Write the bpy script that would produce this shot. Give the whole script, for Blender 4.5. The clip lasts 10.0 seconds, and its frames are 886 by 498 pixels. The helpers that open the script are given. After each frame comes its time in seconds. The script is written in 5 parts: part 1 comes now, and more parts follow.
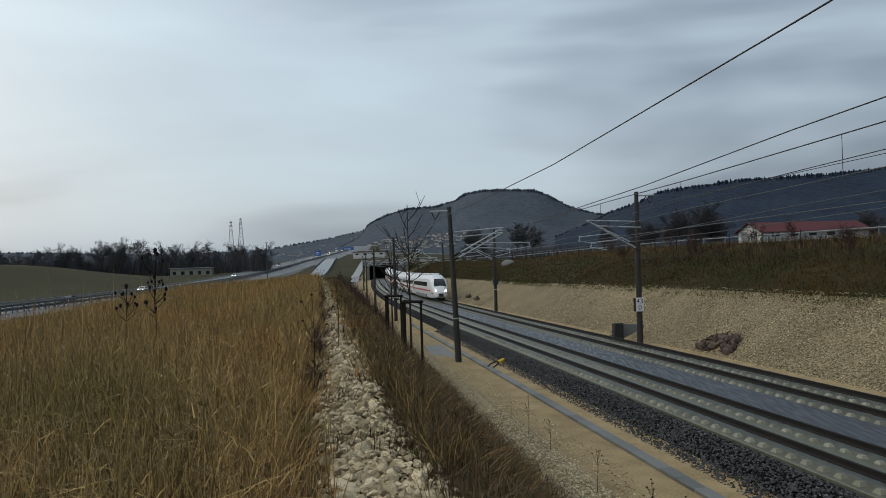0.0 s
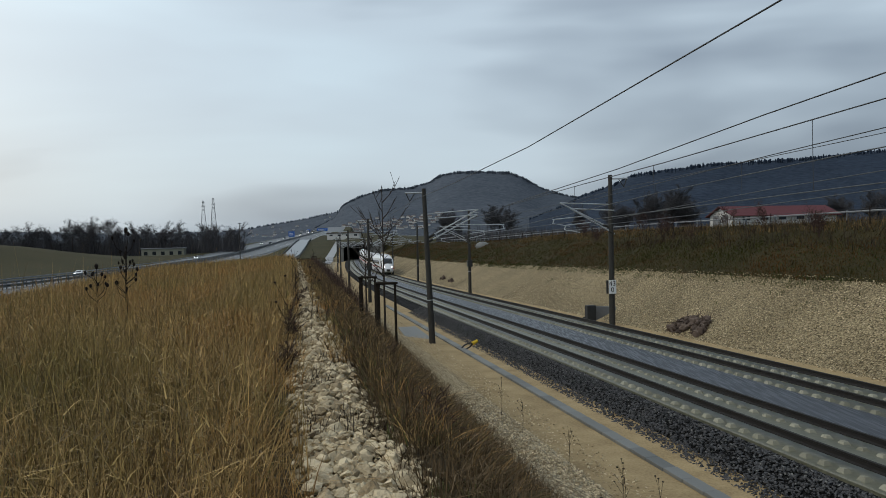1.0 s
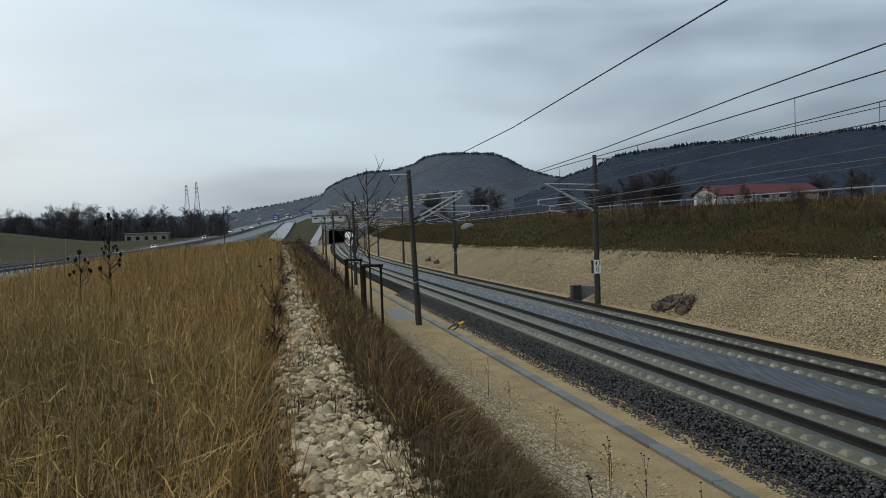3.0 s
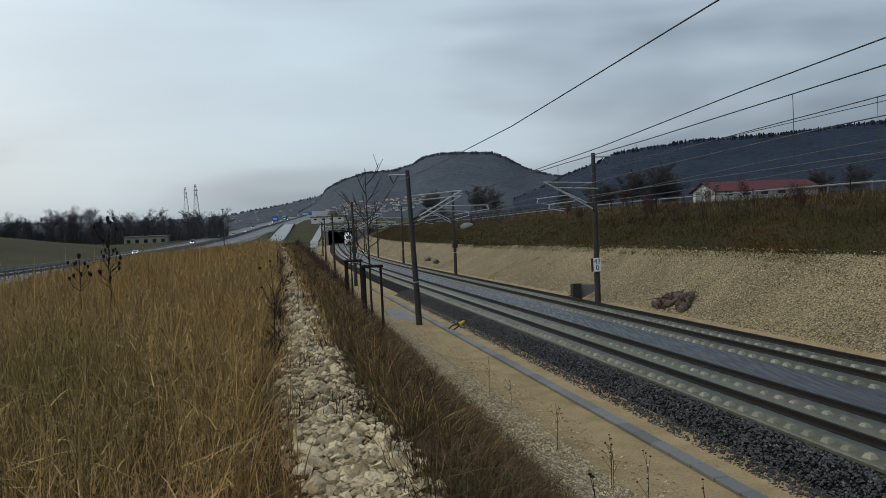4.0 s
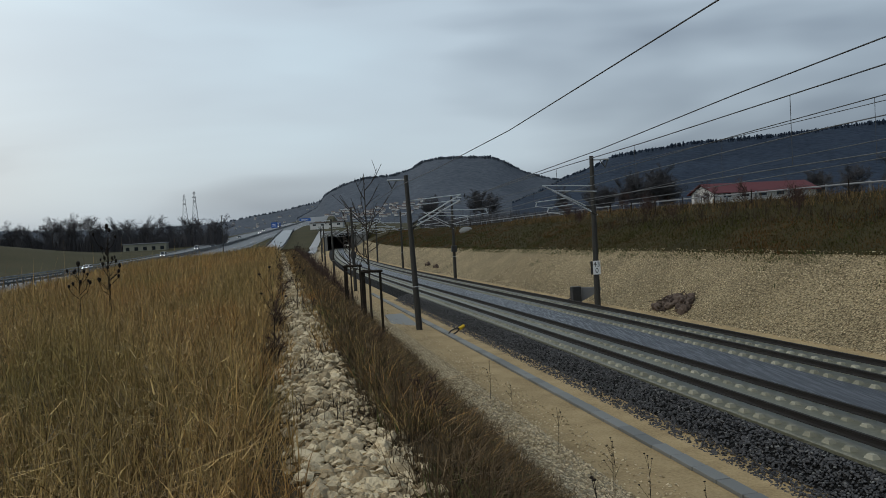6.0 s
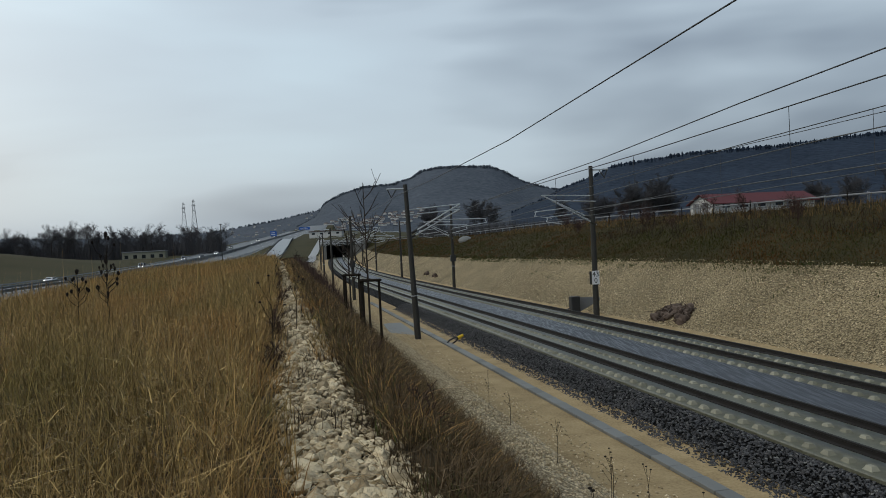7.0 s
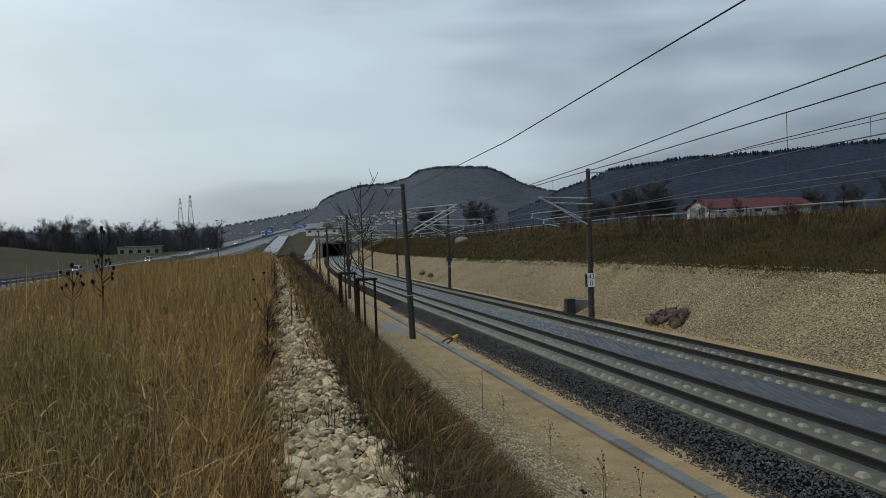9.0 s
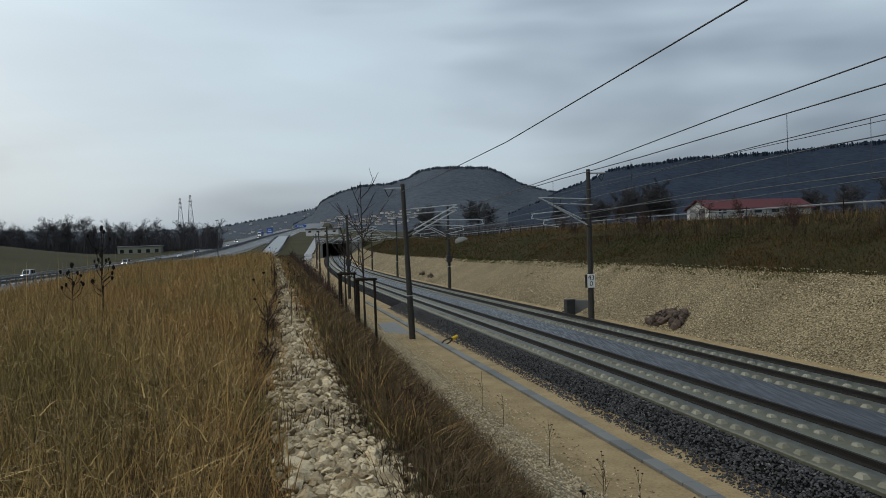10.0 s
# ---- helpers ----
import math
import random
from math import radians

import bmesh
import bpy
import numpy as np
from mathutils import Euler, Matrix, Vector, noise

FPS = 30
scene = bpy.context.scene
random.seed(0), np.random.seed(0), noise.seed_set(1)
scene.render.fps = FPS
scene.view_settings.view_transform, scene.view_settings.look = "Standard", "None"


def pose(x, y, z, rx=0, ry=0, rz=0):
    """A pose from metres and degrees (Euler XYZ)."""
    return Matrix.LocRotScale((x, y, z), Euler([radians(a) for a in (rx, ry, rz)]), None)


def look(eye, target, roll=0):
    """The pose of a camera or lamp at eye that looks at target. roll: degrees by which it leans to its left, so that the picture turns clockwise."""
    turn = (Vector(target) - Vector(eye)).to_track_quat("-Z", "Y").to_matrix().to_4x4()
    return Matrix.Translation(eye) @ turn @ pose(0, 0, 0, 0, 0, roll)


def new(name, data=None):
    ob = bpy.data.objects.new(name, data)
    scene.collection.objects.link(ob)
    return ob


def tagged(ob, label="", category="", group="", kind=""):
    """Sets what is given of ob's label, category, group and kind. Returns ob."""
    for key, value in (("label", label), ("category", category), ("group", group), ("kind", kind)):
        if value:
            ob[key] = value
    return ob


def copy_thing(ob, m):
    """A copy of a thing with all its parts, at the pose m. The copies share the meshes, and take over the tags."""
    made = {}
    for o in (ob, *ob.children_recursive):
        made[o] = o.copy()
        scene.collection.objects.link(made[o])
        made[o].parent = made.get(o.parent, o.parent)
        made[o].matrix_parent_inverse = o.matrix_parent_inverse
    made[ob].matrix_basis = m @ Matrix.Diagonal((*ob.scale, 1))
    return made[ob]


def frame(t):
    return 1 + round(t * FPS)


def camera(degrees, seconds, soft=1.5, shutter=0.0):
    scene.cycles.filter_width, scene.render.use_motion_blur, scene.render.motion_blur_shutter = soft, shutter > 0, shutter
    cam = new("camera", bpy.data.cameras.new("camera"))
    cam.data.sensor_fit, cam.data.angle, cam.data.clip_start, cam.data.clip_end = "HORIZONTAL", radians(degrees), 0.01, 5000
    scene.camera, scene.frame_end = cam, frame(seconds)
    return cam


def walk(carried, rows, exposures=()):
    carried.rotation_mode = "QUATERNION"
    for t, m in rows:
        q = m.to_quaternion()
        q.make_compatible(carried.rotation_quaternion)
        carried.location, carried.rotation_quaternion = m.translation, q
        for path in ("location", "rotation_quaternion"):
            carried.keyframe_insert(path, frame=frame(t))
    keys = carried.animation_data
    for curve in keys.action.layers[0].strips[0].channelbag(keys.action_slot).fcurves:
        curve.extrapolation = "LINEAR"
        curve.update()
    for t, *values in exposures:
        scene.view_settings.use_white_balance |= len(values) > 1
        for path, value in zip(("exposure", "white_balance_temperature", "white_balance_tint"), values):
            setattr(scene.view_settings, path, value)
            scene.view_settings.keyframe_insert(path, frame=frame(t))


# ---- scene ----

# camera: stands on the crest of the bank, turns only
cam = camera(58.0, 10.0, soft=0.5)
EYE = (0.0, 0.0, 4.76)
TURNS = [(0, 0.657, 1.596, 3.323), (0.5, 0.37, 1.324, 3.201), (1, -0.7, 1.254, 1.49), (1.5, -1.655, 1.158, 0.581),
         (2, -1.894, 1.38, 0.438), (2.5, -1.999, 1.557, 0.437), (4, -2.061, 2.486, 0.388), (4.5, -2.075, 2.567, 0.381),
         (5, -2.071, 2.782, 0.356), (5.5, -2.029, 3.059, 0.311), (7, -1.085, 2.807, 0.252), (7.5, -1.061, 2.101, 0.014),
         (8, -1.042, 1.995, -0.005), (8.5, -1.09, 1.898, 0.0), (9, -1.09, 1.839, 0.0), (9.5, -1.088, 1.797, 0.0), (10, -1.066, 1.709, 0.0)]
walk(cam, [(t, pose(*EYE, 90 + p, r, w)) for t, p, r, w in TURNS],
     exposures=[(0, 0.06), (0.5, 0.04), (1, 0.16), (1.5, 0.27), (2.5, 0.24), (4, 0.12), (5, 0.06), (7, 0.07), (10, 0.08)])

# ---- light: overcast winter sky, very soft sun ----
world = bpy.data.worlds.new("overcast_sky")
scene.world = world
world.use_nodes = True
wn, wl = world.node_tree.nodes, world.node_tree.links
wn.clear()
w_out = wn.new("ShaderNodeOutputWorld")
w_bg = wn.new("ShaderNodeBackground")
w_sky = wn.new("ShaderNodeTexSky")
w_sky.sky_type = 'NISHITA'
w_sky.sun_disc = False
w_sky.sun_elevation = radians(28)
w_sky.sun_rotation = radians(-60)
w_sky.dust_density = 4.0
w_tc = wn.new("ShaderNodeTexCoord")
w_map = wn.new("ShaderNodeMapping")
w_map.inputs["Scale"].default_value = (1.0, 1.0, 4.6)
w_noise = wn.new("ShaderNodeTexNoise")
w_noise.inputs["Scale"].default_value = 1.5
w_noise.inputs["Detail"].default_value = 3.5
w_noise.inputs["Roughness"].default_value = 0.5
w_noise.inputs["Distortion"].default_value = 0.25
w_sep = wn.new("ShaderNodeSeparateXYZ")
w_side = wn.new("ShaderNodeMapRange")          # clouds grow heavier towards the east side
w_side.inputs["From Min"].default_value = -0.45
w_side.inputs["From Max"].default_value = 0.75
w_side.inputs["To Min"].default_value = 0.06
w_side.inputs["To Max"].default_value = -0.34
w_low = wn.new("ShaderNodeMapRange")           # the cloud deck is thicker towards the horizon
w_low.inputs["From Min"].default_value = 0.0
w_low.inputs["From Max"].default_value = 0.28
w_low.inputs["To Min"].default_value = -0.13
w_low.inputs["To Max"].default_value = 0.05
w_sum = wn.new("ShaderNodeMath")
w_sum.operation = 'ADD'
w_add = wn.new("ShaderNodeMath")
w_add.operation = 'ADD'
w_ramp = wn.new("ShaderNodeValToRGB")
w_ramp.color_ramp.elements[0].position = 0.27
w_ramp.color_ramp.elements[0].color = (0.155, 0.195, 0.25, 1)
w_ramp.color_ramp.elements[1].position = 0.74
w_ramp.color_ramp.elements[1].color = (0.475, 0.59, 0.665, 1)
w_mid = w_ramp.color_ramp.elements.new(0.5)
w_mid.color = (0.41, 0.495, 0.565, 1)
w_mix = wn.new("ShaderNodeMix")
w_mix.data_type = 'RGBA'
w_mix.inputs["Factor"].default_value = 0.02
wl.new(w_tc.outputs["Generated"], w_map.inputs["Vector"])
wl.new(w_map.outputs["Vector"], w_noise.inputs["Vector"])
wl.new(w_tc.outputs["Generated"], w_sep.inputs["Vector"])
wl.new(w_sep.outputs["X"], w_side.inputs["Value"])
wl.new(w_noise.outputs["Fac"], w_add.inputs[0])
wl.new(w_sep.outputs["Z"], w_low.inputs["Value"])
wl.new(w_side.outputs["Result"], w_sum.inputs[0])
wl.new(w_low.outputs["Result"], w_sum.inputs[1])
wl.new(w_sum.outputs[0], w_add.inputs[1])
wl.new(w_add.outputs[0], w_ramp.inputs["Fac"])
wl.new(w_ramp.outputs["Color"], w_mix.inputs[6])
wl.new(w_sky.outputs["Color"], w_mix.inputs[7])
wl.new(w_mix.outputs[2], w_bg.inputs["Color"])
w_bg.inputs["Strength"].default_value = 1.0
wl.new(w_bg.outputs["Background"], w_out.inputs["Surface"])

sun_data = bpy.data.lights.new("sun", 'SUN')
sun_data.energy = 0.95
sun_data.angle = radians(25)
sun_data.color = (1.0, 0.93, 0.82)
sun = new("sun", sun_data)
sun.matrix_world = look((-60, 20, 80), (0, 60, 0))


# ---- materials ----
def mat(name, a, b, scale=4.0, rough=0.85, bump=0.3, metal=0.0, fine=40.0, mottle=0.35, per=None, depth=0.02, kind="noise"):
    """Two colours mixed by a coarse and a fine noise; bump from the fine one. per: 'object' or 'island' variation."""
    m = bpy.data.materials.new(name)
    m.use_nodes = True
    nt = m.node_tree
    nodes, links = nt.nodes, nt.links
    bsdf = nodes["Principled BSDF"]
    geo = nodes.new("ShaderNodeNewGeometry")
    n1 = nodes.new("ShaderNodeTexNoise")
    n1.inputs["Scale"].default_value = scale
    n1.inputs["Detail"].default_value = 4
    if kind == "stones":
        n2 = nodes.new("ShaderNodeTexVoronoi")
        n2.inputs["Scale"].default_value = fine
        fine_out = n2.outputs["Distance"]
        tint = n2.outputs["Color"]
    else:
        n2 = nodes.new("ShaderNodeTexNoise")
        n2.inputs["Scale"].default_value = fine
        n2.inputs["Detail"].default_value = 3
        fine_out = n2.outputs["Fac"]
        tint = n2.outputs["Fac"]
    links.new(geo.outputs["Position"], n1.inputs["Vector"])
    links.new(geo.outputs["Position"], n2.inputs["Vector"])
    mixf = nodes.new("ShaderNodeMix")
    mixf.data_type = 'FLOAT'
    mixf.inputs[0].default_value = 1 - mottle
    links.new(n1.outputs["Fac"], mixf.inputs[2])
    if kind == "stones":
        sep = nodes.new("ShaderNodeSeparateColor")
        links.new(tint, sep.inputs[0])
        links.new(sep.outputs[0], mixf.inputs[3])
    else:
        links.new(fine_out, mixf.inputs[3])
    value = mixf.outputs[0]
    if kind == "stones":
        # Shade between the stones put into the colour: darker away from cell centres.
        crevice_shade = nodes.new("ShaderNodeMapRange")
        crevice_shade.inputs["From Min"].default_value, crevice_shade.inputs["From Max"].default_value = 0.42, 0.78
        crevice_shade.inputs["To Min"].default_value, crevice_shade.inputs["To Max"].default_value = 1.0, 0.15
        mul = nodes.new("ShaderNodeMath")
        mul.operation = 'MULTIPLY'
        links.new(fine_out, crevice_shade.inputs["Value"])
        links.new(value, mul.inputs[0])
        links.new(crevice_shade.outputs["Result"], mul.inputs[1])
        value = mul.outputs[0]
    if per:
        src = nodes.new("ShaderNodeObjectInfo").outputs["Random"] if per == "object" else geo.outputs["Random Per Island"]
        mx = nodes.new("ShaderNodeMix")
        mx.data_type = 'FLOAT'
        mx.inputs[0].default_value = 0.62
        links.new(value, mx.inputs[2])
        links.new(src, mx.inputs[3])
        value = mx.outputs[0]
    ramp = nodes.new("ShaderNodeValToRGB")
    ramp.color_ramp.elements[0].position, ramp.color_ramp.elements[1].position = (0.25, 0.75) if kind != "stones" and not per else (0.1, 0.9)
    ramp.color_ramp.elements[0].color, ramp.color_ramp.elements[1].color = (*a, 1), (*b, 1)
    links.new(value, ramp.inputs["Fac"])
    links.new(ramp.outputs["Color"], bsdf.inputs["Base Color"])
    bsdf.inputs["Roughness"].default_value = rough
    bsdf.inputs["Metallic"].default_value = metal
    if rough >= 0.9:
        bsdf.inputs["Specular IOR Level"].default_value = 0.15
    if bump:
        bp = nodes.new("ShaderNodeBump")
        bp.inputs["Strength"].default_value = bump
        bp.inputs["Distance"].default_value = depth
        links.new(fine_out, bp.inputs["Height"])
        links.new(bp.outputs["Normal"], bsdf.inputs["Normal"])
    return m


def glow(name, colour, strength):
    m = bpy.data.materials.new(name)
    m.use_nodes = True
    b = m.node_tree.nodes["Principled BSDF"]
    b.inputs["Base Color"].default_value = (*colour, 1)
    b.inputs["Emission Color"].default_value = (*colour, 1)
    b.inputs["Emission Strength"].default_value = strength
    return m


M_SAND = mat("sand", (0.20, 0.142, 0.072), (0.45, 0.345, 0.190), 0.9, 0.95, 0.7, fine=14, mottle=0.55, depth=0.05)
M_GRAVEL = mat("gravel", (0.075, 0.057, 0.031), (0.49, 0.395, 0.235), 0.22, 0.95, 0.6, fine=12, mottle=0.6, kind="stones", depth=0.05)
M_PALE = mat("pale_gravel", (0.16, 0.125, 0.073), (0.60, 0.51, 0.35), 0.5, 0.95, 0.6, fine=10, mottle=0.5, kind="stones", depth=0.05)
M_EARTH = mat("earth", (0.030, 0.022, 0.012), (0.085, 0.062, 0.033), 0.8, 1.0, 0.6, fine=9, depth=0.05)
M_BANK = mat("bank_grass", (0.014, 0.017, 0.005), (0.058, 0.042, 0.016), 0.22, 1.0, 0.8, fine=5, mottle=0.5, depth=0.15)
M_FIELD = mat("field_grass", (0.026, 0.029, 0.012), (0.072, 0.060, 0.029), 0.05, 1.0, 0.6, fine=2.5, depth=0.1)
M_ASPHALT = mat("wet_asphalt", (0.028, 0.032, 0.040), (0.056, 0.061, 0.071), 0.7, 0.4, 0.12, fine=60, depth=0.004)
# wet streaks along the asphalt
_n = M_ASPHALT.node_tree
_map, _tex, _rng = _n.nodes.new("ShaderNodeMapping"), _n.nodes.new("ShaderNodeTexNoise"), _n.nodes.new("ShaderNodeMapRange")
_geo = _n.nodes.new("ShaderNodeNewGeometry")
_map.inputs["Rotation"].default_value = (0, 0, 0.21)
_map.inputs["Scale"].default_value = (2.2, 0.16, 1)
_tex.inputs["Detail"].default_value = 5
_rng.inputs["From Min"].default_value, _rng.inputs["From Max"].default_value = 0.4, 0.62
_rng.inputs["To Min"].default_value, _rng.inputs["To Max"].default_value = 0.6, 0.34
_n.links.new(_geo.outputs["Position"], _map.inputs["Vector"])
_n.links.new(_map.outputs["Vector"], _tex.inputs["Vector"])
_n.links.new(_tex.outputs["Fac"], _rng.inputs["Value"])
_n.links.new(_rng.outputs["Result"], _n.nodes["Principled BSDF"].inputs["Roughness"])
M_ROAD = mat("wet_road", (0.06, 0.065, 0.07), (0.11, 0.115, 0.12), 0.2, 0.55, 0.1, fine=30, depth=0.004)
M_CONCRETE = mat("slab_concrete", (0.072, 0.073, 0.048), (0.165, 0.162, 0.115), 0.7, 0.42, 0.25, fine=8, depth=0.01)
M_HUMP = mat("hump_concrete", (0.17, 0.165, 0.12), (0.32, 0.31, 0.24), 1.5, 0.75, 0.25, fine=30, per="object", depth=0.01)
M_RAIL = mat("rail_steel", (0.004, 0.0035, 0.003), (0.012, 0.009, 0.007), 3, 0.8, 0.2, fine=60, depth=0.003)
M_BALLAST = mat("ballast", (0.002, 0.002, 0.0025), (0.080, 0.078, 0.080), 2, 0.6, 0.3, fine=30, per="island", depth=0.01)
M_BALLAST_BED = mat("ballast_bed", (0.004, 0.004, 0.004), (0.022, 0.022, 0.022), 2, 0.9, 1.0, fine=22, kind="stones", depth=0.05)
M_GUTTER = mat("gutter_concrete", (0.105, 0.110, 0.105), (0.19, 0.195, 0.185), 1.0, 0.7, 0.2, fine=25, per="object", depth=0.006)
M_LIME = mat("limestone", (0.20, 0.140, 0.072), (0.82, 0.69, 0.47), 9, 0.9, 0.9, fine=24, per="object", mottle=0.5, depth=0.04)
M_LIME_STUFF = mat("limestone_rubble", (0.18, 0.128, 0.066), (0.78, 0.655, 0.44), 9, 0.9, 0.9, fine=24, per="island", mottle=0.5, depth=0.04)
M_ROCK = mat("red_grey_rock", (0.030, 0.020, 0.017), (0.165, 0.125, 0.10), 3, 0.9, 0.6, fine=12, per="object", depth=0.04)
M_MAST = mat("mast_concrete", (0.020, 0.019, 0.016), (0.045, 0.042, 0.036), 1.2, 0.85, 0.2, fine=14, depth=0.006)
M_TUBE = mat("galvanised_tube", (0.36, 0.38, 0.40), (0.55, 0.57, 0.58), 3, 0.4, 0.05, metal=0.35, fine=30)
M_WIRE = mat("copper_wire", (0.03, 0.032, 0.035), (0.06, 0.062, 0.065), 2, 0.5, 0.0, metal=0.4)
M_WIRE_BRIGHT = mat("aluminium_wire", (0.05, 0.055, 0.06), (0.10, 0.105, 0.11), 2, 0.5, 0.0, metal=0.3)
M_DARK = mat("dark_paint", (0.012, 0.012, 0.013), (0.03, 0.03, 0.03), 3, 0.6, 0.1)
M_WHITE = mat("white_paint", (0.62, 0.63, 0.64), (0.74, 0.75, 0.76), 0.8, 0.35, 0.02)
M_RED = mat("red_stripe", (0.42, 0.03, 0.03), (0.5, 0.045, 0.04), 0.8, 0.35, 0.0)
M_GLASS = mat("dark_glass", (0.012, 0.015, 0.018), (0.025, 0.03, 0.034), 1, 0.08, 0.0)
M_GREYP = mat("grey_paint", (0.12, 0.125, 0.13), (0.2, 0.205, 0.21), 1, 0.5, 0.05)
M_STEEL = mat("galvanised_rail", (0.10, 0.115, 0.13), (0.22, 0.24, 0.26), 1.2, 0.5, 0.05, metal=0.2, fine=20)
M_STAKE = mat("dark_stake_wood", (0.012, 0.009, 0.007), (0.035, 0.027, 0.019), 4, 0.9, 0.5, fine=30)
M_BARK = mat("bark", (0.025, 0.02, 0.016), (0.065, 0.052, 0.042), 6, 0.95, 0.4, fine=30)
# Twigs of the distant trees, base colour lightened to stand in for haze.
M_HAZED_TWIG = mat("hazed_winter_twigs", (0.038, 0.038, 0.042), (0.090, 0.086, 0.088), 0.4, 1.0, 0.0, per="island")
M_STRAW = mat("dry_grass", (0.050, 0.026, 0.007), (0.60, 0.40, 0.145), 0.5, 0.8, 0.0, per="island", mottle=0.2)


def patches(m, tints, scale, share):
    """Multiply the base colour by large patches of tints: browner, greener or paler stands of one plant."""
    nt = m.node_tree
    bsdf = nt.nodes["Principled BSDF"]
    src = bsdf.inputs["Base Color"].links[0].from_socket
    geo = nt.nodes.new("ShaderNodeNewGeometry")
    tex = nt.nodes.new("ShaderNodeTexNoise")
    tex.inputs["Scale"].default_value = scale
    tex.inputs["Detail"].default_value = 2
    ramp = nt.nodes.new("ShaderNodeValToRGB")
    while len(ramp.color_ramp.elements) < len(tints):
        ramp.color_ramp.elements.new(0.5)
    for e, (pos, col) in zip(ramp.color_ramp.elements, tints):
        e.position, e.color = pos, (*col, 1)
    mul = nt.nodes.new("ShaderNodeMix")
    mul.data_type = 'RGBA'
    mul.blend_type = 'MULTIPLY'
    mul.inputs["Factor"].default_value = share
    nt.links.new(geo.outputs["Position"], tex.inputs["Vector"])
    nt.links.new(tex.outputs["Fac"], ramp.inputs["Fac"])
    nt.links.new(src, mul.inputs[6])
    nt.links.new(ramp.outputs["Color"], mul.inputs[7])
    nt.links.new(mul.outputs[2], bsdf.inputs["Base Color"])


patches(M_STRAW, ((0.34, (0.55, 0.62, 0.42)), (0.5, (1.0, 1.0, 1.0)), (0.64, (1.0, 0.78, 0.55))), 0.42, 0.85)
M_SCRUB = mat("brown_scrub", (0.022, 0.016, 0.009), (0.180, 0.122, 0.064), 0.6, 0.95, 0.0, per="island", mottle=0.5)
M_GREEN = mat("green_tufts", (0.055, 0.075, 0.02), (0.16, 0.18, 0.06), 0.6, 0.9, 0.0, per="island")
# Both woods carry the blue of distance haze in their base colour.
M_HAZED_WOODS = mat("hazed_far_woods", (0.008, 0.015, 0.028), (0.034, 0.049, 0.074), 0.014, 1.0, 0.7, fine=0.11, depth=3.0)
M_HAZED_WOODS_FAR = mat("hazed_farther_woods", (0.036, 0.047, 0.062), (0.098, 0.112, 0.134), 0.012, 1.0, 0.7, fine=0.11, depth=3.0)
M_MEADOW = mat("far_meadow", (0.085, 0.10, 0.062), (0.14, 0.145, 0.095), 0.01, 1.0, 0.0, fine=0.2)
M_ROOF = mat("red_roof", (0.075, 0.011, 0.013), (0.115, 0.019, 0.021), 0.8, 0.7, 0.2, fine=6)
M_TILE = mat("dark_tile_roof", (0.07, 0.055, 0.05), (0.14, 0.10, 0.085), 0.8, 0.8, 0.1)
M_PLASTER = mat("pale_plaster", (0.45, 0.44, 0.42), (0.62, 0.61, 0.58), 0.6, 0.9, 0.05)
M_BLUE = mat("blue_sign", (0.010, 0.075, 0.30), (0.015, 0.10, 0.38), 1, 0.5, 0.0)
M_YELLOW = mat("yellow_cap", (0.55, 0.36, 0.01), (0.7, 0.48, 0.02), 2, 0.6, 0.0)
M_TUNNEL = mat("tunnel_concrete", (0.02, 0.02, 0.022), (0.05, 0.05, 0.052), 0.5, 0.9, 0.1)
M_PORTAL = mat("portal_concrete", (0.11, 0.11, 0.105), (0.19, 0.19, 0.18), 0.4, 0.85, 0.1)
M_LAMP = glow("headlamp", (1.0, 0.96, 0.9), 5.0)


# ---- mesh helpers ----
def obj(name, verts, faces, material, parent=None, label="", smooth=False):
    me = bpy.data.meshes.new(name)
    me.from_pydata([tuple(v) for v in verts], [], faces)
    me.materials.append(material)
    if smooth:
        me.shade_smooth()
    me.update()
    ob = new(name, me)
    if parent is not None:
        ob.parent = parent
    if label:
        tagged(ob, label)
    return ob


def part(name, bm, material, parent, label="", smooth=False):
    me = bpy.data.meshes.new(name)
    bm.to_mesh(me)
    bm.free()
    me.materials.append(material)
    if smooth:
        me.shade_smooth()
    ob = new(name, me)
    if parent is not None:
        ob.parent = parent
    if label:
        tagged(ob, label)
    return ob


def thing(name, label, category, group="", at=None, kind=""):
    e = new(name)
    e.empty_display_size = 0.2
    if at is not None:
        e.matrix_basis = at
    return tagged(e, label, category, group, kind)


def add_box(bm, x0, x1, y0, y1, z0, z1, bevel=0.0):
    r = bmesh.ops.create_cube(bm, size=1.0, matrix=Matrix.LocRotScale(((x0 + x1) / 2, (y0 + y1) / 2, (z0 + z1) / 2), None, (x1 - x0, y1 - y0, z1 - z0)))
    if bevel:
        edges = list({e for v in r["verts"] for e in v.link_edges})
        bmesh.ops.bevel(bm, geom=edges, offset=bevel, segments=1, affect='EDGES')
    return bm


def box(x0, x1, y0, y1, z0, z1, bevel=0.0):
    return add_box(bmesh.new(), x0, x1, y0, y1, z0, z1, bevel)


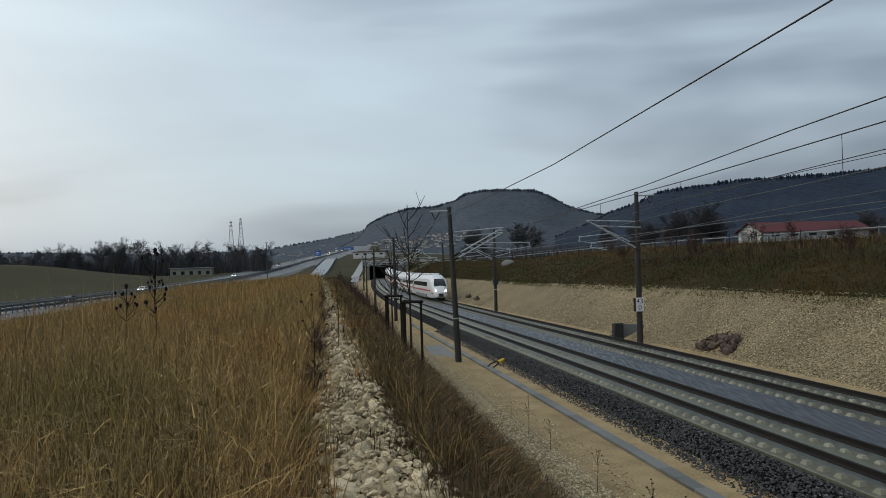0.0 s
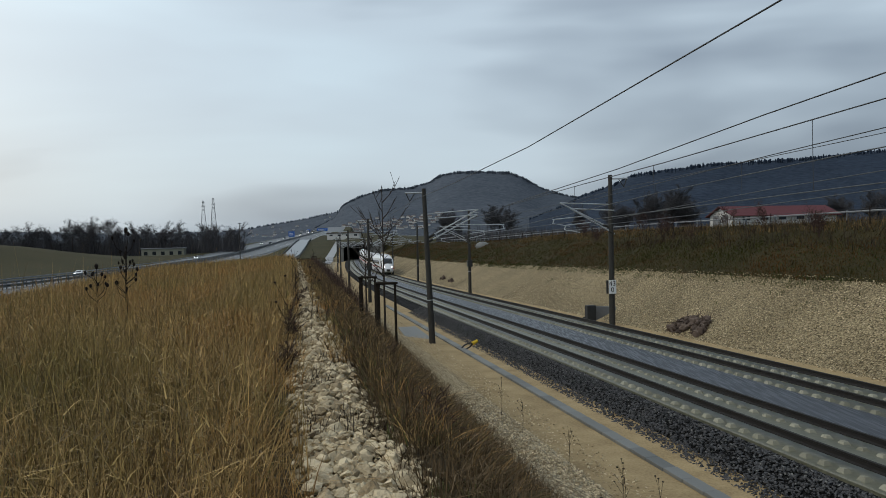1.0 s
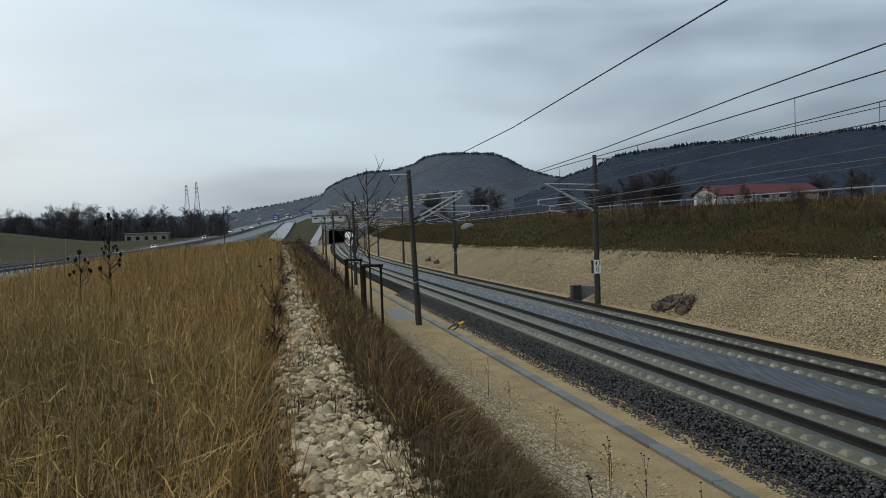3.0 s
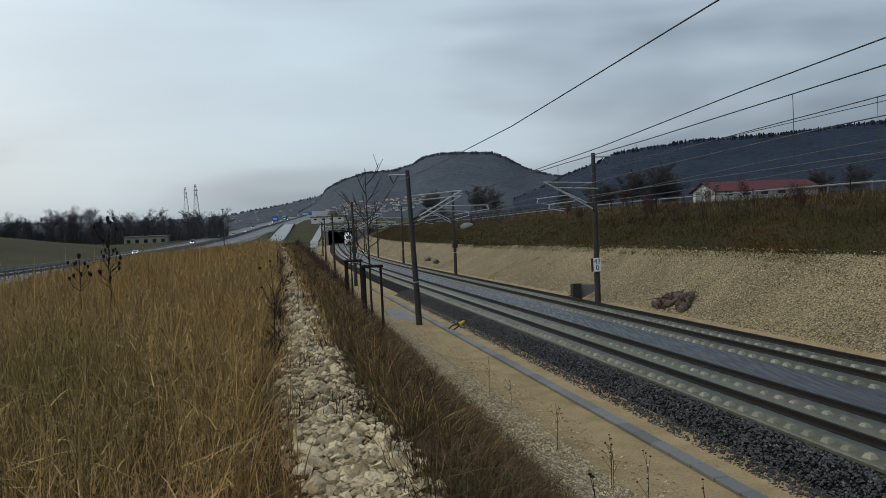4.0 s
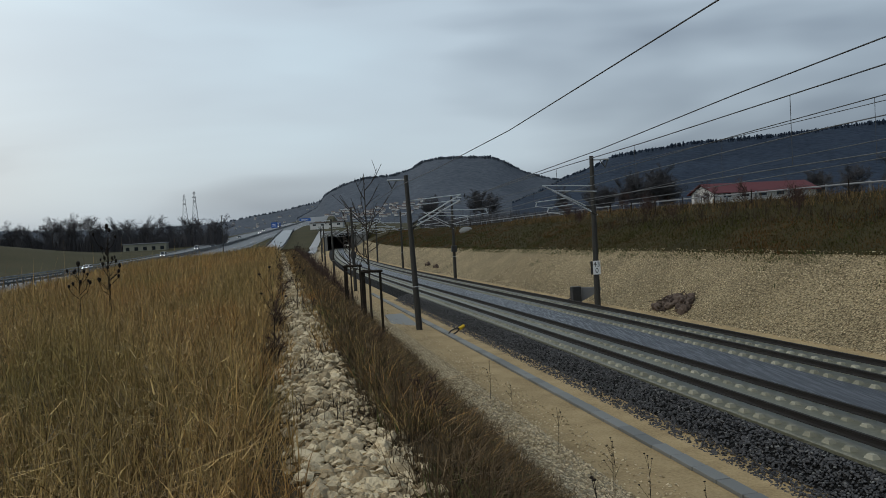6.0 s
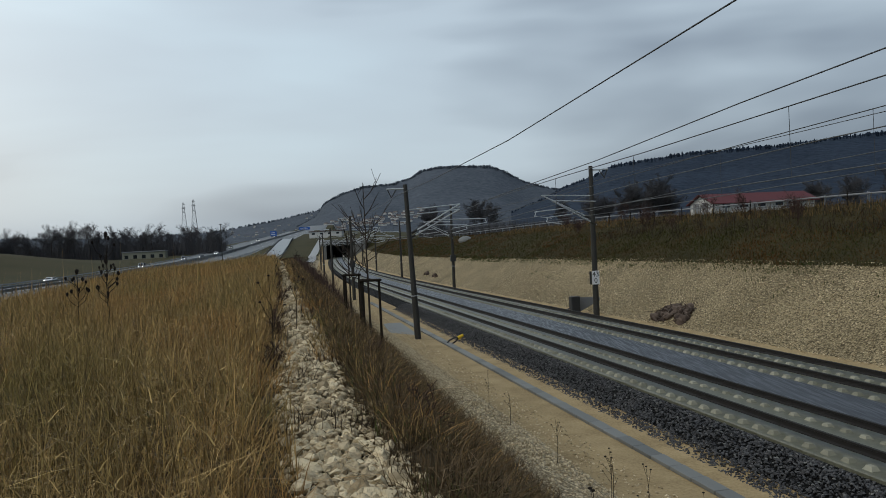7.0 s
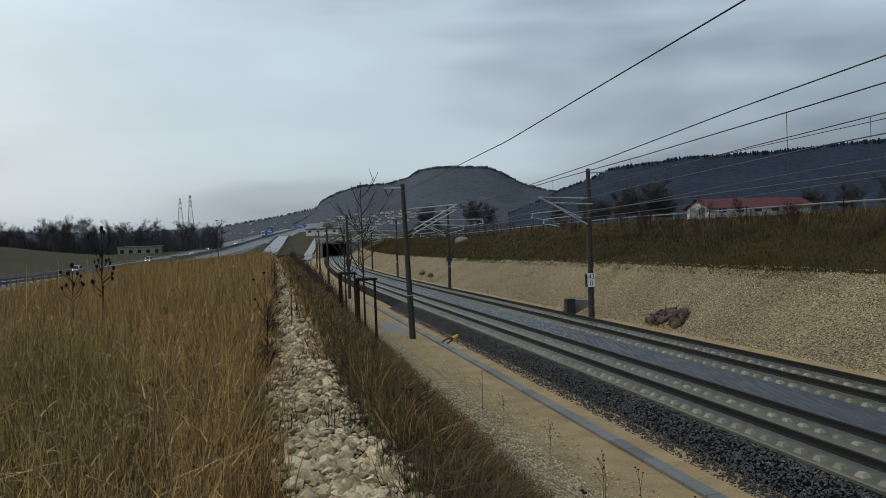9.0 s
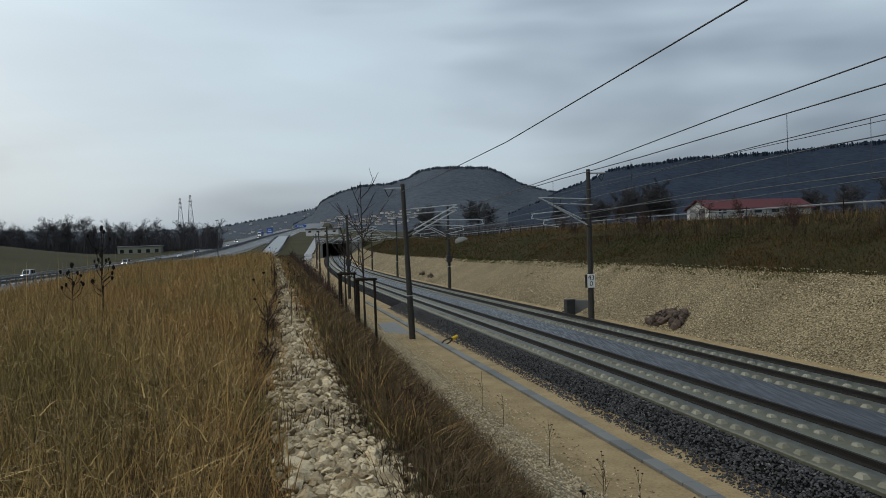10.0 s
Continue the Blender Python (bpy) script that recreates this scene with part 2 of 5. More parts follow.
def add_tube(bm, a, b, r0, r1=None, n=7):
    a, b = Vector(a), Vector(b)
    r1 = r0 if r1 is None else r1
    q = (b - a).to_track_quat("Z", "Y").to_matrix()
    rings = []
    for p, r in ((a, r0), (b, r1)):
        rings.append([bm.verts.new(p + q @ Vector((r * math.cos(k * math.tau / n), r * math.sin(k * math.tau / n), 0))) for k in range(n)])
    for k in range(n):
        bm.faces.new((rings[0][k], rings[0][(k + 1) % n], rings[1][(k + 1) % n], rings[1][k]))
    bm.faces.new(rings[0][::-1])
    bm.faces.new(rings[1])
    return bm


def tube(a, b, r0, r1=None, n=7):
    return add_tube(bmesh.new(), a, b, r0, r1, n)


# ---- the line: a gentle right-hand curve that dips away ----
def cx(s):
    if s <= 70:
        return 15.5 - 0.212 * s
    if s <= 340:
        return 15.5 - 0.212 * s + 1.5e-4 * (s - 70) ** 2
    return -45.65 - 0.131 * (s - 340)


def slope(s):
    return -0.212 if s <= 70 else -0.212 + 3e-4 * (min(s, 340) - 70)


def cz(s):
    if s > 345:
        return -2.7 - 0.04 * (s - 345)
    u = min(max(s / 240.0, -0.2), 1.0)
    if u < 0:
        return -2.7 * 0.5 * math.sin(math.pi / 2 * u)
    return -2.7 * (0.5 * math.sin(math.pi / 2 * u) + 0.5 * u * u * (3 - 2 * u))


def at(s, l, dz=0.0):
    """A point s along the line, l to the right of its middle, dz over the rails; the bed leans by 2 in 100."""
    t = slope(s)
    n = math.hypot(1, t)
    return Vector((cx(s) + l / n, s - l * t / n, cz(s) + 0.02 * max(-3.6, min(3.6, l)) + dz))


def heading(s):
    return math.degrees(math.atan2(-slope(s), 1))


def sweep(profile, stations, closed=True, lateral=0.0):
    """Verts and faces of a profile of (l, dz) carried along the line."""
    verts, faces, n = [], [], len(profile)
    for s in stations:
        verts += [at(s, lateral + l, dz) for l, dz in profile]
    for i in range(len(stations) - 1):
        for k in range(n if closed else n - 1):
            a, b = i * n + k, i * n + (k + 1) % n
            faces.append((a, b, b + n, a + n))
    if closed:
        faces.append(tuple(range(n)))
        faces.append(tuple(range((len(stations) - 1) * n, len(stations) * n))[::-1])
    return verts, faces


def lerp(x, pts):
    if x <= pts[0][0]:
        return pts[0][1]
    for (a, u), (b, v) in zip(pts, pts[1:]):
        if x <= b:
            return u + (v - u) * (x - a) / (b - a)
    return pts[-1][1]


HALF = 2.27          # half the distance between the two tracks
PORTAL = 334.0
# right edge of the motorway, x by y, and its level
MOTOR_X = [(-300, -48), (60, -61), (117, -67), (150, -70), (216, -76), (300, -86), (350, -93), (400, -100), (480, -107), (550, -114), (700, -128), (900, -145), (1200, -172), (1600, -195), (5000, -420)]
MOTOR_Z = [(-300, -2.6), (216, -2.6), (300, -2.1), (350, -1.5), (400, -0.8), (480, 1.9), (550, 4.4), (700, 9.3), (900, 16.5), (1200, 27.0), (1600, 38.0), (5000, 60)]
# level of the meadow between the motorway and the portal
MEADOW_Z = [(240, -2.9), (300, -2.7), (350, -1.7), (480, 4.3), (550, 6.2), (700, 9.5), (900, 13.0), (1600, 22.0)]


def motor(y, off=0.0, dz=0.0):
    """A point at y on the motorway, off metres left of its right edge."""
    return Vector((lerp(y, MOTOR_X) - off, y, lerp(y, MOTOR_Z) + dz))


def motor_l(s):
    l = -80.0
    for _ in range(4):
        t = slope(s)
        n = math.hypot(1, t)
        l = (lerp(s - l * t / n, MOTOR_X) - cx(s)) * n
    return l


def crest(s):
    return lerp(s, [(0, 3.1), (70, 3.1), (150, 0.9), (200, -0.6), (250, -1.7), (334, -2.4)])


def ground_z(s, l):
    zr = cz(s)
    lm = motor_l(s)
    zm = lerp(at(s, lm).y, MOTOR_Z)
    plain = 3.6 + 0.025 * min(max(0.0, s - 345), 300)
    top = lerp(s, [(0, 5.1), (45, 5.35), (80, 5.2), (110, 4.8), (160, 4.0), (240, 3.7), (334, 4.0)])
    c = crest(s)
    low = min(zm + 0.2, c - 3) if s < 150 else lerp(s, [(150, -2.6), (250, -2.8), (334, -2.3)])
    g = lerp(at(s, l).y, MEADOW_Z)
    if s < PORTAL:
        k = [(lm - 33, zm - 0.3), (lm - 30, zm), (lm, zm), (lm + 4, low), (-44, low), (-26, c - 0.6), (-20, c - 0.3), (-15.6, c), (lerp(s, [(120, -14.0), (210, -13.0)]), c - 0.1), (-12.2, max(c - 1.9, zr - 0.6)), (-11.3, max(c - 2.5, zr - 0.75)), (-8.2, zr - 0.95), (-6.0, zr - 1.0),
             (-5.2, zr - 0.95), (-3.6, zr - 0.6), (3.6, zr - 0.5), (4.6, zr - 0.35), (5.2, zr - 0.3), (10.9, zr + 2.9), (20.0, top), (26.5, top),
             (32, top - 0.8), (90, 4.6), (300, 4.5)]
    else:
        k = [(lm - 260, -2.6), (lm - 90, -2.4 + 0.2 * (zm + 2.4)), (lm - 34, zm - 0.4), (lm - 30, zm), (lm, zm), (lm + 3, zm), (lm + 8, g), (-14, g), (-8.6, g + 0.05), (-6.9, max(plain, g)), (20, max(plain, g)), (26.5, max(4.3, plain - 1)), (90, 4.3)]
    z = lerp(l, k)
    p = at(s, l)
    if l < lm - 32:
        z += 9.6 * math.exp(-((p.x + 190) / 44) ** 2 - ((p.y - 285) / 80) ** 2) * min(1, (lm - 32 - l) / 12)
    return z


def build_ground():
    ss = [-60, -30, -12, -6, -2] + [x * 1.0 for x in range(0, 40, 2)] + list(range(40, 120, 4)) + list(range(120, 330, 10)) + [333.6, 334.4, 345, 370, 400, 450, 500, 600, 750, 900, 1200, 1600, 2200, 3200, 4600]
    zones = [-2600, -1200, -600, -400, -300, -250, -220, -200, -180, -165, -152, -142, -134, -127, -121, -116, -112, -108, -104, -100, -96, -92, -88, -84, -80, -76, -72, -68, -64, -60, -55, -50, -44, -39, -34, -31, -29, -27, -25, -23, -21, -19, -17, -15.6, -14.8, -14.0,
             -13, -12.2, -11.7, -11.3, -10.7, -10.0, -9.1, -8.2, -7.4, -6.6, -6.0, -5.2, -4.4, -3.6, 3.6, 4.2, 4.6, 5.2, 6.2, 7.2, 8.2, 9.2, 10, 10.6, 10.9, 12, 13.5, 15, 16.5, 18, 20, 21, 25.5, 26.5, 29, 32, 40, 60, 90, 150, 300, 700, 1500, 2600]
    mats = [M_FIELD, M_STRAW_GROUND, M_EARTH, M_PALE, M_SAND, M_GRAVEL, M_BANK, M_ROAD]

    def which(s, l):
        lm = motor_l(s)
        if lm - 30 < l < lm:
            return 7
        if s > PORTAL:
            return 0
        if l < lm - 30:
            return 0
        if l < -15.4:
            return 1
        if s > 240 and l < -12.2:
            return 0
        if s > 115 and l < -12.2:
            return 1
        if l < -11.3:
            return 2
        if l < -8.4:
            return 3
        if l < -5.2:
            return 4
        if l < 5.0:
            return 4
        if l < 10.6:
            return 5
        if l < 20.5:
            return 6
        if l < 26:
            return 7
        return 0
    verts, faces, index = [], [], []
    n = len(zones)
    for s in ss:
        for l in zones:
            p = at(s, l)
            z = ground_z(s, l)
            rough = 0.0
            if -200 < l < 120 and not -9 < l < 5.5 and s < PORTAL:
                rough = 0.05 * noise.noise(Vector((p.x * 0.35, p.y * 0.35, 0.0)))
                if l < -46:
                    rough = 0.0
            if abs(l) > 400 or s > 600:
                rough = 2.0 * noise.noise(Vector((p.x * 0.004, p.y * 0.004, 3.0)))
            verts.append((p.x, p.y, z + rough))
    for i in range(len(ss) - 1):
        for k in range(n - 1):
            sm, lmid = (ss[i] + ss[i + 1]) / 2, (zones[k] + zones[k + 1]) / 2
            if ss[i] == 333.6 and -6.2 < lmid < 6.2:
                continue
            a = i * n + k
            faces.append((a, a + 1, a + 1 + n, a + n))
            index.append(which(sm, lmid))
    ob = obj("ground", verts, faces, mats[0])
    for m in mats[1:]:
        ob.data.materials.append(m)
    ob.data.polygons.foreach_set("material_index", index)
    ob.data.shade_smooth()
    tagged(ob, "grassy banks, gravel cutting slopes and winter fields", "ground", kind="structure")


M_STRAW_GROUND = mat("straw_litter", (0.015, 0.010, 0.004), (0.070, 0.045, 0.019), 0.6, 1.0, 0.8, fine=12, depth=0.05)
build_ground()

# ---- the track ----
STATIONS = [4 + 2 * i for i in range(70)] + [144 + 6 * i for i in range(34)] + [346, 348, 352, 360, 420, 500, 600, 700, 810]
RAIL_PROFILE = [(-0.036, 0.0), (0.036, 0.0), (0.036, -0.04), (0.012, -0.055), (0.012, -0.145), (0.075, -0.165), (0.075, -0.19), (-0.075, -0.19), (-0.075, -0.165),
                (-0.012, -0.145), (-0.012, -0.055), (-0.036, -0.04)]
SLAB_TOP = -0.32


def build_track(side, name):
    centre = side * HALF
    slab = obj("track_slab", *sweep([(-1.32, SLAB_TOP), (1.32, SLAB_TOP), (1.35, SLAB_TOP - 0.03), (1.35, -0.7), (-1.35, -0.7), (-1.35, SLAB_TOP - 0.03)], STATIONS, lateral=centre), M_CONCRETE)
    tagged(slab, "wet grey-green concrete slab track bed", "track", "railway tracks", "structure")
    plinth = obj("plinth", *sweep([(-0.42, SLAB_TOP + 0.03), (0.42, SLAB_TOP + 0.03), (0.45, SLAB_TOP - 0.01), (-0.45, SLAB_TOP - 0.01)], STATIONS, lateral=centre), M_CONCRETE, slab)
    for g in (-0.755, 0.755):
        obj("rail", *sweep(RAIL_PROFILE, STATIONS, lateral=centre + g), M_RAIL, slab, "dark rusty steel rail")
    base = [(-0.11, -0.14, 0), (0.11, -0.14, 0), (0.11, 0.14, 0), (-0.11, 0.14, 0), (-0.055, -0.08, 0.1), (0.055, -0.08, 0.1), (0.055, 0.08, 0.1), (-0.055, 0.08, 0.1)]
    quads = [(0, 1, 5, 4), (1, 2, 6, 5), (2, 3, 7, 6), (3, 0, 4, 7), (4, 5, 6, 7)]
    me = bpy.data.meshes.new("rail_support")
    me.from_pydata(base, [], quads)
    me.materials.append(M_HUMP)
    verts, faces, made = [], [], 0
    i = 0
    while True:
        s = 12 + 0.65 * i
        i += 1
        if s > 300:
            break
        for g in (-0.755, 0.755):
            for off in (-0.35, 0.35):
                p = at(s, centre + g + off, SLAB_TOP - 0.005)
                turn = Matrix.Rotation(math.radians(heading(s)), 4, 'Z')
                if made < 296:
                    h = new("rail_support", me)
                    h.parent = slab
                    h.matrix_basis = Matrix.Translation(p) @ turn
                    made += 1
                else:
                    b = len(verts)
                    verts += [p + turn.to_3x3() @ Vector(v) for v in base]
                    faces += [tuple(b + k for k in f) for f in quads]
    rest = obj("rail_supports", verts, faces, M_HUMP, slab)
    rest["kind"] = "stuff"


build_track(-1, "near")
build_track(1, "far")
tagged(obj("asphalt_strip", *sweep([(-HALF + 1.37, -0.27), (0, -0.25), (HALF - 1.37, -0.27), (HALF - 1.37, -0.8), (-HALF + 1.37, -0.8)], STATIONS), M_ASPHALT),
       "wet dark asphalt strip between two tracks", "asphalt", kind="structure")
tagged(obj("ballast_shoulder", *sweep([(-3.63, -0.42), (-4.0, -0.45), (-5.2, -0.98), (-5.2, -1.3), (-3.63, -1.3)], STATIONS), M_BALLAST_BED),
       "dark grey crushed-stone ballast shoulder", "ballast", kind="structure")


def stone_shape(rng, flat=0.7):
    """An angular stone: a cut cube, 8 to 14 corners."""
    bm = bmesh.new()
    for _ in range(11):
        v = Vector((rng.gauss(0, 1), rng.gauss(0, 1), rng.gauss(0, 1))).normalized()
        bm.verts.new((v.x * 0.5 * rng.uniform(0.8, 1.15), v.y * 0.5 * rng.uniform(0.6, 0.95), v.z * 0.5 * flat * rng.uniform(0.8, 1.1)))
    r = bmesh.ops.convex_hull(bm, input=bm.verts)
    junk = [g for g in r["geom_interior"] if isinstance(g, bmesh.types.BMVert)]
    if junk:
        bmesh.ops.delete(bm, geom=junk, context='VERTS')
    return bm


def shape_data(bm):
    bm.verts.ensure_lookup_table()
    bm.verts.index_update()
    v = np.array([tuple(x.co) for x in bm.verts])
    f = [tuple(x.index for x in face.verts) for face in bm.faces]
    bm.free()
    return v, f


rng = random.Random(5)
SHAPES = [shape_data(stone_shape(rng)) for _ in range(10)]


def scatter_stones(name, places, material, label, category):
    verts, faces, count = [], [], 0
    for p, size in places:
        v, f = SHAPES[rng.randrange(len(SHAPES))]
        q = np.array(Euler((rng.uniform(-0.5, 0.5), rng.uniform(-0.5, 0.5), rng.uniform(0, 6.28))).to_matrix())
        verts.append((v * size) @ q.T + np.array(p))
        faces += [tuple(count + k for k in g) for g in f]
        count += len(v)
    verts = np.concatenate(verts)
    return tagged(obj(name, verts, faces, material), label, category, kind="stuff")


places = []
for _ in range(20000):
    s = 12 + 62 * rng.random() ** 1.5
    u = rng.random()
    l = -3.68 - 1.65 * u
    places.append((at(s, l, -0.41 - 0.36 * max(0.0, u - 0.2) * 1.85), rng.uniform(0.05, 0.115)))
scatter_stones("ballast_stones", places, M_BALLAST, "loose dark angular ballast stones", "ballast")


specks = []
for _ in range(900):
    s_ = 12 + 62 * rng.random() ** 1.5
    u_ = rng.random()
    specks.append((at(s_, -3.68 - 1.6 * u_, -0.39 - 0.36 * max(0.0, u_ - 0.2) * 1.95), rng.uniform(0.05, 0.1)))
scatter_stones("pale_ballast_stones", specks, M_PORTAL, "scattered paler stones in the dark ballast", "ballast")


# ---- gutter ----
def build_gutter():
    g = thing("drain_channel", "blue-grey concrete drainage channel covers beside the ballast", "channel", kind="structure")
    me = bpy.data.meshes.new("cover_slab")
    bm = box(-0.19, 0.19, -0.49, 0.49, 0.0, 0.1, 0.012)
    bm.to_mesh(me)
    bm.free()
    me.materials.append(M_GUTTER)
    for i in range(75):
        s = 10 + i
        p = at(s, -6.0)
        o = new("cover_slab", me)
        o.parent = g
        o.matrix_basis = Matrix.Translation((p.x, p.y, cz(s) - 1.0 + 0.006 * rng.uniform(-1, 1))) @ Matrix.Rotation(radians(heading(s)), 4, 'Z')


build_gutter()


# ---- masts and wires ----
def cantilever(parent, reach, drop, lift, along):
    """Tubes of one bracket arm, towards +x of the mast."""
    c = thing("cantilever", "", "")
    del_keys = [k for k in c.keys()]
    for k in del_keys:
        del c[k]
    c.parent = parent
    top, low = 7.3 + lift, 5.85 + lift
    part("top_tube", tube((0.1, along, top), (reach, along * 1.6, top + 0.12), 0.035), M_TUBE, c)
    part("diagonal_tube", tube((0.1, along, low), (reach, along * 1.6, top + 0.12), 0.045), M_TUBE, c)
    part("registration_tube", tube((reach * 0.55, along * 1.3, low + 0.72), (reach + drop, along * 1.6, low + 0.55), 0.03), M_TUBE, c)
    part("steady_arm", tube((reach + drop, along * 1.6, low + 0.3), (reach - 0.6, along * 1.6, low + 0.12), 0.022), M_TUBE, c)
    part("drop_tube", tube((reach + drop - 0.1, along * 1.6, low + 0.56), (reach + drop, along * 1.6, low + 0.28), 0.025), M_TUBE, c)
    part("insulator", tube((0.14, along, low + 0.02), (0.5, along * 1.05, low + 0.2), 0.075), M_MAST, c)
    return c


def build_mast(s, l, z, height, side, arms, lean=0.0, box_at=None, name_label=""):
    """A spun concrete catenary mast; side +1: its arms reach to the right of the line."""
    p = at(s, l)
    turn = heading(s) + (0 if side > 0 else 180)
    m = thing("catenary_mast", name_label or "dark round concrete catenary mast with galvanised bracket arms", "mast", "catenary masts",
              at=Matrix.Translation((p.x, p.y, z)) @ Matrix.Rotation(radians(turn), 4, 'Z') @ Matrix.Rotation(radians(-lean), 4, 'Y'))
    part("shaft", tube((0, 0, -0.4), (0, 0, height), 0.20, 0.125, 12), M_MAST, m, smooth=False)
    part("band", tube((0, 0, 2.55), (0, 0, 2.6), 0.195, 0.195, 12), M_TUBE, m)
    for k in arms:
        cantilever(m, k[0], k[1], k[2], k[3])
    out = part("feeder_bracket", tube((0, 0, height - 0.25), (-1.15, 0, height - 0.22), 0.05), M_TUBE, m)
    b = tube((-0.55, 0, height - 0.24), (-0.9, 0, height - 0.75), 0.03)
    add_tube(b, (-1.1, 0, height - 0.24), (-0.9, 0, height - 0.75), 0.03)
    part("insulator", b, M_MAST, m)
    if box_at:
        part("switch_box", box(-0.28, 0.28, -0.3, 0.3, box_at, box_at + 0.75, 0.02), M_DARK, m, "black weight box")
    return m


LEFT_MAST, RIGHT_MAST = -7.1, 4.3
for i, s in enumerate((50, 91, 133, 176, 220, 264, 308)):
    zl, zr_ = cz(s) - 0.9, cz(s) - 0.35
    if i >= 0:
        two = i in (0, 1)
        build_mast(s, LEFT_MAST, zl, 9.35, 1, [(3.3, 1.6, 0.5, 0.0)] + ([(3.5, 0.4, 0.2, 0.7)] if two else []), lean=2.0 if i == 0 else 0.3, box_at=3.6 if i == 1 else None)
        build_mast(s - 0.5, RIGHT_MAST, zr_, 9.5, -1, [(3.3, 0.5, 0.35, 0.0)] + ([(3.1, 0.4, -0.05, 0.8)] if two else []), lean=0.2, box_at=3.1 if i == 1 else None)


def wire(name, pts, r, material, parent=None):
    cu = bpy.data.curves.new(name, 'CURVE')
    cu.dimensions = '3D'
    cu.bevel_depth = r
    cu.bevel_resolution = 1
    sp = cu.splines.new('POLY')
    sp.points.add(len(pts) - 1)
    for q, p in zip(sp.points, pts):
        q.co = (*p, 1)
    cu.materials.append(material)
    o = new(name, cu)
    if parent is not None:
        o.parent = parent
    return o


def run(l, dz, sag, keys=(), s0=50.0, s1=308.0, step=43.0, n=10):
    """Spans along the line; keys (s, dz) for the near stretch that lifts off towards its anchor."""
    pts = [at(q, l, d) for q, d in keys]
    s = s0
    while s < s1 - 0.1:
        for k in range(n):
            u = k / n
            pts.append(at(s + step * u, l, dz - sag * 4 * u * (1 - u)))
        s += step
    pts.append(at(s1, l, dz))
    return pts


def build_wires():
    for centre, near, tall, rise in ((-HALF, 5.85, 7.35, 0.0), (HALF, 5.85, 7.35, 0.25)):
        w = thing("overhead_line", "contact wire hung by droppers from a messenger wire", "wire", "overhead lines")
        wire("contact_wire", run(centre, near, 0.03, [(0, near + 0.3), (20, near + 0.18 + rise), (36, near + 0.08)]), 0.016, M_WIRE_BRIGHT, w)
        low = [(0, 8.35 + rise), (20, 7.85 + rise), (29, 7.65 + rise), (37, 7.57 + rise / 2)]
        wire("messenger_wire", run(centre, tall, 0.5, low), 0.017, M_WIRE, w)
        if centre < 0:
            wire("second_messenger", [at(q, centre, d + rise) for q, d in ((0, 9.2), (17, 8.5), (23, 8.3), (33, 7.85), (50, 7.4 - rise))], 0.018, M_WIRE, w)
        wire("second_contact", [at(q, centre + 0.25, d) for q, d in ((0, 7.0), (20, 6.85), (30, 6.65), (50, 6.0))], 0.015, M_WIRE_BRIGHT, w)
        for q in ((11.5, 20.9, 29.8, 38.0) if centre < 0 else (14.0, 23.3, 31.5, 39.0)):
            part("dropper", tube(at(q, centre, near + 0.2), at(q, centre, lerp(q, low)), 0.009, n=4), M_WIRE, w)
        for j in range(0, 24):
            q = 55 + 9 * j
            u = ((q - 50) % 43) / 43
            part("dropper", tube(at(q, centre, near), at(q, centre, tall - 2.0 * u * (1 - u)), 0.007, n=4), M_WIRE, w)
    for l, dz, keys in ((LEFT_MAST - 0.9, 7.85, [(0, 9.0), (13.9, 8.39), (26.5, 7.91), (38, 7.8)]), (RIGHT_MAST + 0.9, 8.25, [(0, 9.0), (25, 8.38)])):
        w = wire("feeder_wire", run(l, dz, 0.35, keys), 0.015, M_WIRE)
        tagged(w, "dark feeder cable strung along the mast tops", "wire", "feeder wires")


build_wires()


# ---- tunnel portal under the road ----
def build_portal():
    t = thing("tunnel_portal", "grey concrete portal of a short two-track underpass", "tunnel", kind="structure")
    lo, hi, top, out = -5.6, 5.6, cz(PORTAL) + 6.0, 11.0

    def slab(name, l0, l1, z0, z1, s0, s1, m):
        v = [Vector((*at(s, l).xy, z)) for s in (s0, s1) for l in (l0, l1) for z in (z0, z1)]
        obj(name, v, [(0, 1, 3, 2), (4, 6, 7, 5), (0, 4, 5, 1), (2, 3, 7, 6), (1, 5, 7, 3), (0, 2, 6, 4)], m, t)
    zb = cz(PORTAL) - 1
    slab("abutment", -6.9, lo, zb, top + 1.0, PORTAL - 1, PORTAL + 0.6, M_PORTAL)
    slab("abutment", hi, out, zb, top + 1.0, PORTAL - 1, PORTAL + 0.6, M_PORTAL)
    slab("lintel", lo, hi, top, top + 1.0, PORTAL - 1, PORTAL + 0.6, M_PORTAL)
    slab("tunnel_wall", lo - 0.5, lo, zb - 24, top, PORTAL + 0.6, 820, M_TUNNEL)
    slab("tunnel_wall", hi, hi + 0.5, zb - 24, top, PORTAL + 0.6, 820, M_TUNNEL)
    slab("tunnel_roof", lo - 0.5, hi + 0.5, top - 0.1, top + 0.2, PORTAL + 0.6, 820, M_TUNNEL)
    slab("tunnel_end", lo, hi, zb - 24, top, 820, 821, M_TUNNEL)


build_portal()


# ---- the train ----
CAR = 28.75


